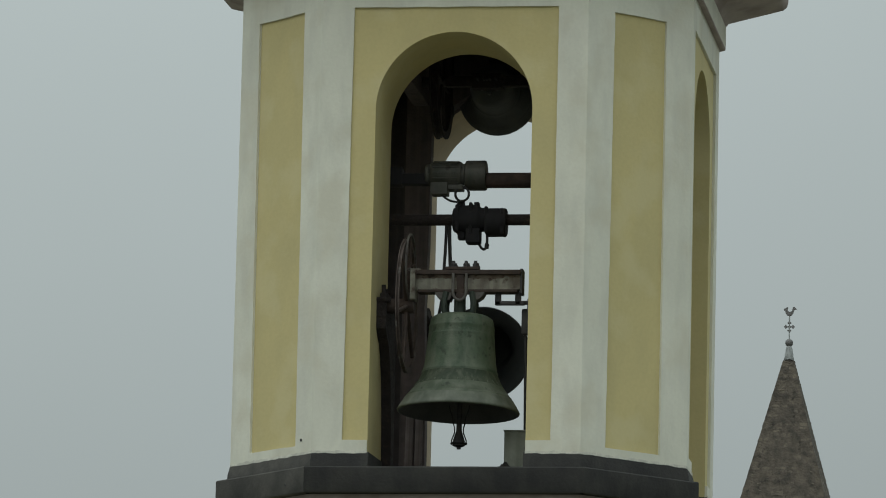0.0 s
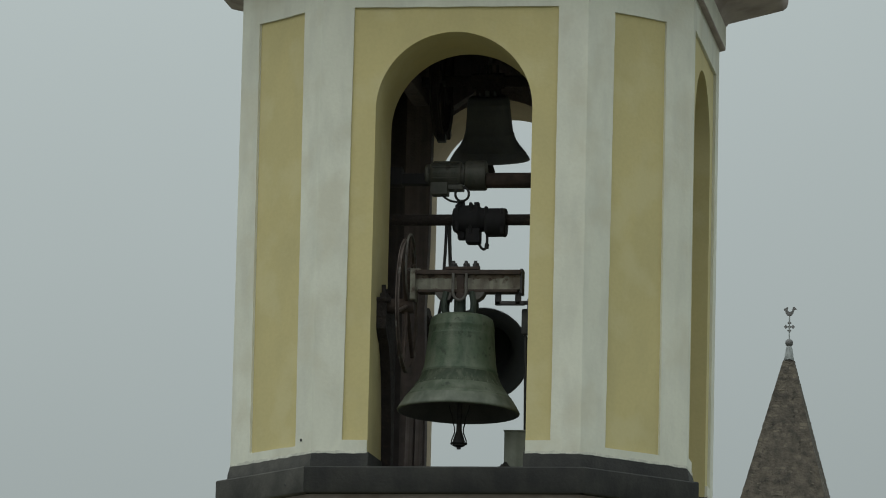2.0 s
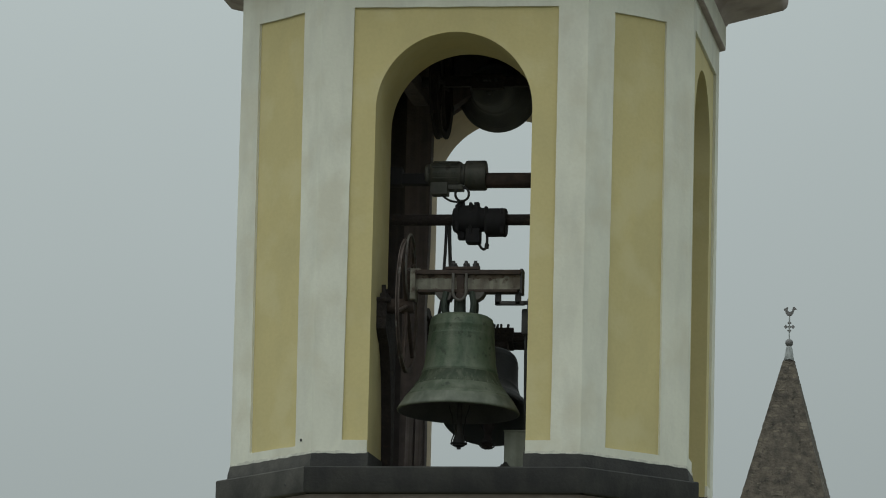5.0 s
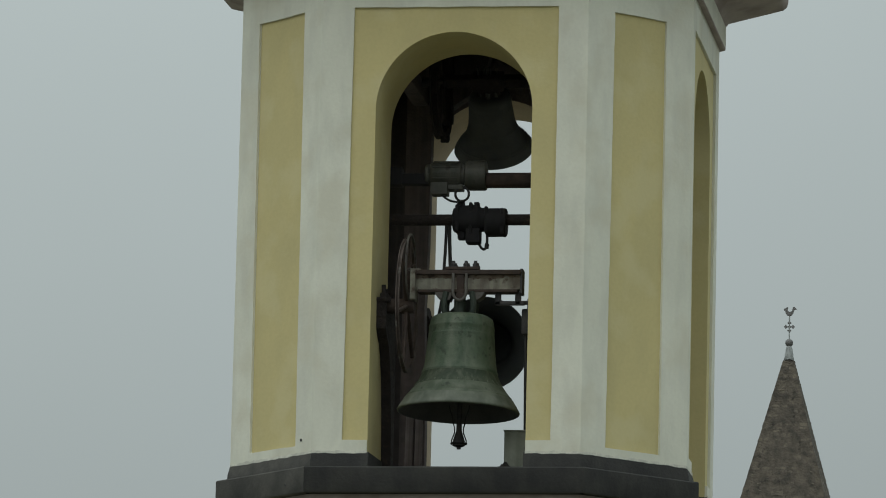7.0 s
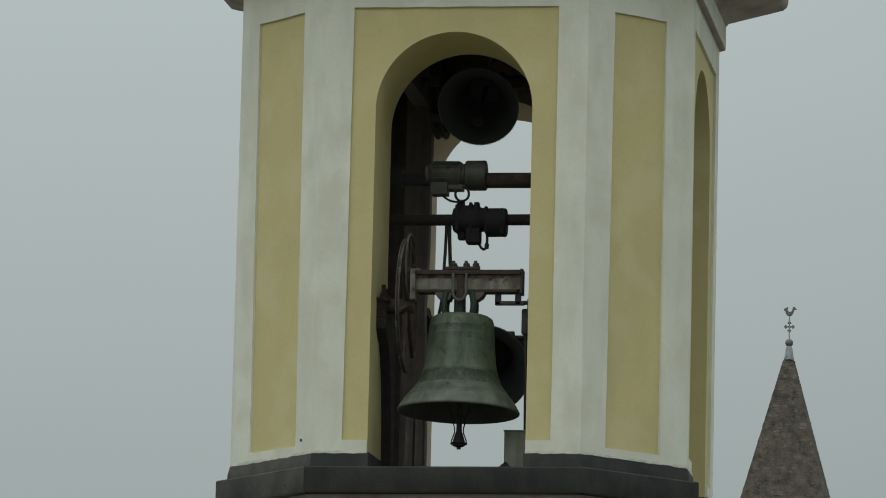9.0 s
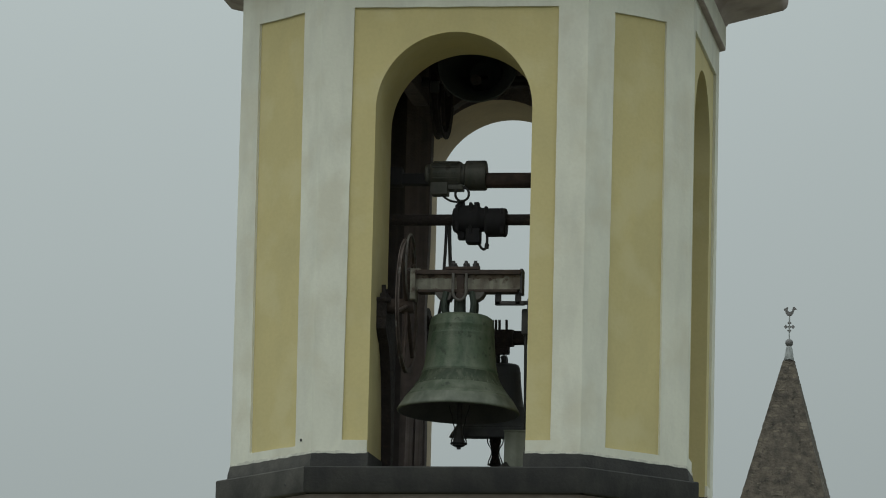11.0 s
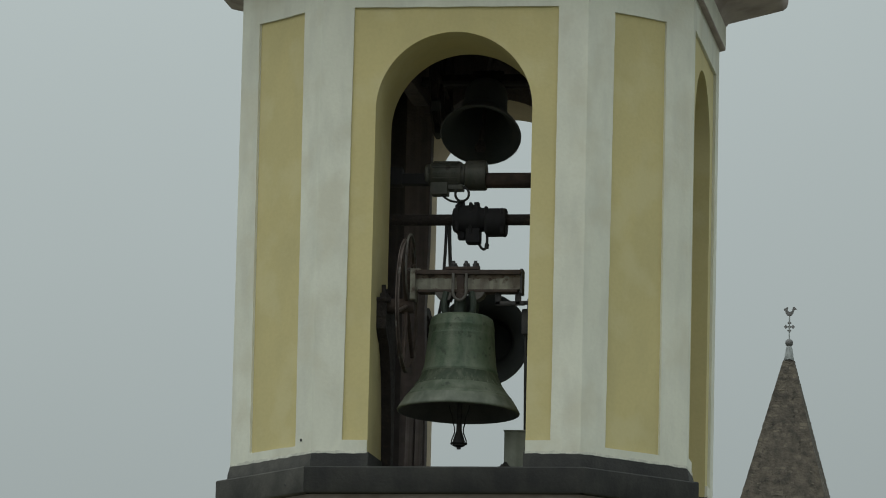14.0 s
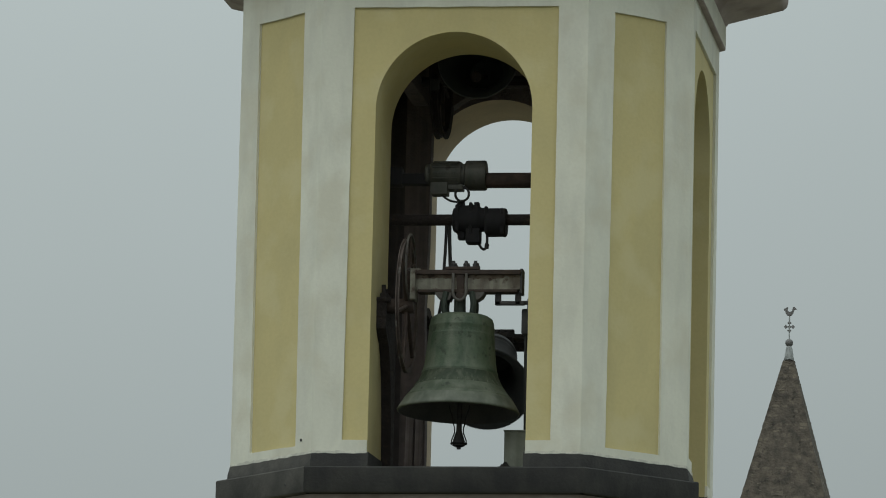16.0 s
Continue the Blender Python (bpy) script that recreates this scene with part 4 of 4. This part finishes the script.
control_box()
rnd = random.Random(7)
for i in range(5):
    bm = bmesh.new()
    bmesh.ops.create_icosphere(bm, subdivisions=2, radius=1)
    for v in bm.verts:
        v.co *= 0.75 + 0.4 * noise.noise(v.co * 1.7 + Vector((i * 3.1, 0, 0)))
        v.co = Vector((v.co.x * 0.036, v.co.y * 0.036, v.co.z * 0.045))
    at = Vector((0.335 + 0.020 * i, -1.36 - 0.02 * (i % 2), 8.992 + 0.016 * i))
    bmesh.ops.translate(bm, verts=bm.verts, vec=at)
    solo("rubble_stone", bm, STONE_DARK, at, "broken dark stone lying beside the cabinet", "stone", "rubble on the sill")


# ---- distant stone spire ----
SX, SY = -12.268, 170.0
SLOPE, S_TOP = 0.2535, 39.13


def spire_face(k, z, push=0.0):
    """Ends of face k of the four-sided spire at height z."""
    ap = (S_TOP - z) * SLOPE + push
    out = []
    for j in (k, k + 1):
        a = radians(-91.3 - 45 + 90 * j)
        out.append(Vector((SX + ap * math.sqrt(2) * math.cos(a), SY + ap * math.sqrt(2) * math.sin(a), z)))
    return out


def build_spire():
    t = thing("stone_spire", (SX, SY, 0.0), "distant church spire of lichened brown rubble stone", "church spire")
    bm = bmesh.new()
    lv = [38.40, 27.0]
    rings = [[bm.verts.new(spire_face(k, z, 0.004)[0]) for k in range(4)] for z in lv]
    for k in range(4):
        bm.faces.new((rings[0][k], rings[0][(k + 1) % 4], rings[1][(k + 1) % 4], rings[1][k]))
    bm.faces.new(rings[0])
    bm.faces.new(rings[1][::-1])
    part("spire_core", bm, JOINT, t, smooth=10)
    bm = bmesh.new()
    box(bm, (SX, SY, 13.5), (7.2, 7.2, 27.0))
    part("church_tower", bm, SPIRE, t, "square rubble stone tower under the spire", smooth=10)
    # lead cap, ball, cross, cock
    bm = bmesh.new()
    lathe(bm, [(0, 38.40), (0.175, 38.44), (0.178, 38.52), (0.150, 38.54), (0.152, 38.64), (0.135, 38.68), (0.122, 38.82), (0.090, 38.93), (0.0, 38.95)], (SX, SY, 0), 16)
    part("lead_cap", bm, LEAD, t, "pale lead cap")
    bm = bmesh.new()
    lathe(bm, [(0.14 * math.sin(math.pi * i / 10), 39.05 - 0.14 * math.cos(math.pi * i / 10)) for i in range(11)], (SX, SY, 0), 18)
    part("ball", bm, DULL_METAL, t, "dark metal ball")
    bm = bmesh.new()
    cyl(bm, (SX, SY, 39.1), (SX, SY, 40.02), 0.022, seg=8)
    part("rod", bm, LEAD, t)
    cz = 39.62
    bm = bmesh.new()
    box(bm, (SX, SY, cz), (0.30, 0.03, 0.050), 0.006)
    box(bm, (SX, SY, cz), (0.050, 0.03, 0.32), 0.006)
    for dx, dz in ((-1, 0), (1, 0), (0, 1), (0, -1)):
        for s in (-1, 0, 1):
            ox, oz = (dx * 0.125 + (0 if dx else s * 0.04) + (0.035 * dx if s == 0 else 0)), (dz * 0.135 + (0 if dz else s * 0.04) + (0.035 * dz if s == 0 else 0))
            cyl(bm, (SX + ox, SY - 0.018, cz + oz), (SX + ox, SY + 0.018, cz + oz), 0.029, seg=10)
    part("cross", bm, DULL_METAL, t, "trefoil-ended iron cross")
    bm = bmesh.new()
    # cock: thick cut-out with raised tail and head
    out = [(-0.02, 0.0), (0.06, 0.02), (0.12, 0.08), (0.14, 0.17), (0.19, 0.21), (0.255, 0.20), (0.20, 0.245), (0.17, 0.285), (0.12, 0.29), (0.095, 0.24), (0.075, 0.16), (0.0, 0.125), (-0.06, 0.15), (-0.075, 0.21), (-0.06, 0.27), (-0.10, 0.28), (-0.15, 0.24), (-0.20, 0.235), (-0.215, 0.19), (-0.17, 0.16), (-0.145, 0.09), (-0.09, 0.02)]
    prism(bm, out, lambda u, d, z: Vector((SX + 0.01 + u, SY + d, 40.0 + z * 1.12)), -0.03, 0.03)
    part("weathercock", bm, DULL_METAL, t, "grey metal weathercock", smooth=20)
    # rubble stones, course by course, on the faces turned to the road
    rnd = random.Random(12)
    shapes = []
    for v in range(4):
        base = bmesh.new()
        rim = []
        for i in range(9):
            a = 2 * math.pi * i / 9 + 0.2 * v
            c, q = math.cos(a), math.sin(a)
            r = 0.5 / max(abs(c), abs(q)) * rnd.uniform(0.78, 1.0)
            rim.append((r * c, r * q))
        prism(base, rim, lambda u, d, z: Vector((u * (0.9 if d < 0 else 1.0), d, z * (0.86 if d < 0 else 1.0))), -0.5, 0.5)
        shapes.append(mesh_of("stone", base, SPIRE))
    rest = bmesh.new()
    made = 0
    lean = math.atan(SLOPE)
    for k in (0, 1, 3, 2):
        z = 38.42 - rnd.random() * 0.05
        while z > 32.9:
            h = 0.09 + rnd.random() ** 1.5 * 0.17
            z -= h
            a, b = spire_face(k, z + h / 2)
            w = (b - a).length
            n = max(1, round(w / (0.16 + rnd.random() * 0.26)))
            cuts = [0] + sorted((i + rnd.uniform(-0.42, 0.42)) / n for i in range(1, n)) + [1]
            d = (b - a) / w
            outw = Vector((d.y, -d.x, 0))
            for c0, c1 in zip(cuts, cuts[1:]):
                ln = (c1 - c0) * w
                p = a + d * (c0 + c1) / 2 * w + outw * (rnd.uniform(-0.014, 0.010) - 0.076) + Vector((0, 0, rnd.uniform(-0.02, 0.02)))
                rot = Matrix((d, -outw, Vector((0, 0, 1)))).transposed().to_4x4() @ Matrix.Rotation(-lean + rnd.uniform(-0.02, 0.02), 4, "X") @ Matrix.Rotation(rnd.uniform(-0.13, 0.13), 4, "Y")
                m = Matrix.Translation(p) @ rot @ Matrix.Diagonal((max(ln - 0.008, 0.05), 0.16, h * rnd.uniform(0.80, 1.0), 1))
                if k in (0, 1) and made < 300 and z > 33.6:
                    ob = new("stone", shapes[made % 4])
                    ob.parent = t
                    ob.matrix_local = Matrix.Translation((-SX, -SY, 0)) @ m
                    made += 1
                else:
                    g = bmesh.ops.create_cube(rest, size=1.0, matrix=m)
    r = part("rubble_infill", rest, SPIRE, t, smooth=10)
    r["kind"] = "stuff"


build_spire()


# ---- what swings ----
def swing(amplitude, period, zero, third=0.0):
    """Degrees that a bell leans towards the road at each step of the clip."""
    n = 240
    rows = []
    for i in range(n + 1):
        t = i * 16.0 / n
        p = 2 * math.pi * (t - zero) / period
        rows.append((t, amplitude * math.sin(p) + third * math.sin(3 * p)))
    return rows


def motions():
    for bell, clapper, at, amp, per, zero, third, rest in ((upper_bell, ub_clapper, UB, 94.9, 1.69268, 0.3572, 1.04, 0.42), (back_bell, bb_clapper, BB, 84.1, 1.73550, 1.4321, 0.71, -0.8)):
        walk(bell, [(t, pose(*at, -(a + rest), 0, 0)) for t, a in swing(amp, per, zero, third)])
        c = tuple(clapper.location)
        walk(clapper, [(t, pose(*c, a, 0, 0)) for t, a in swing(16.0, per, zero)])


motions()
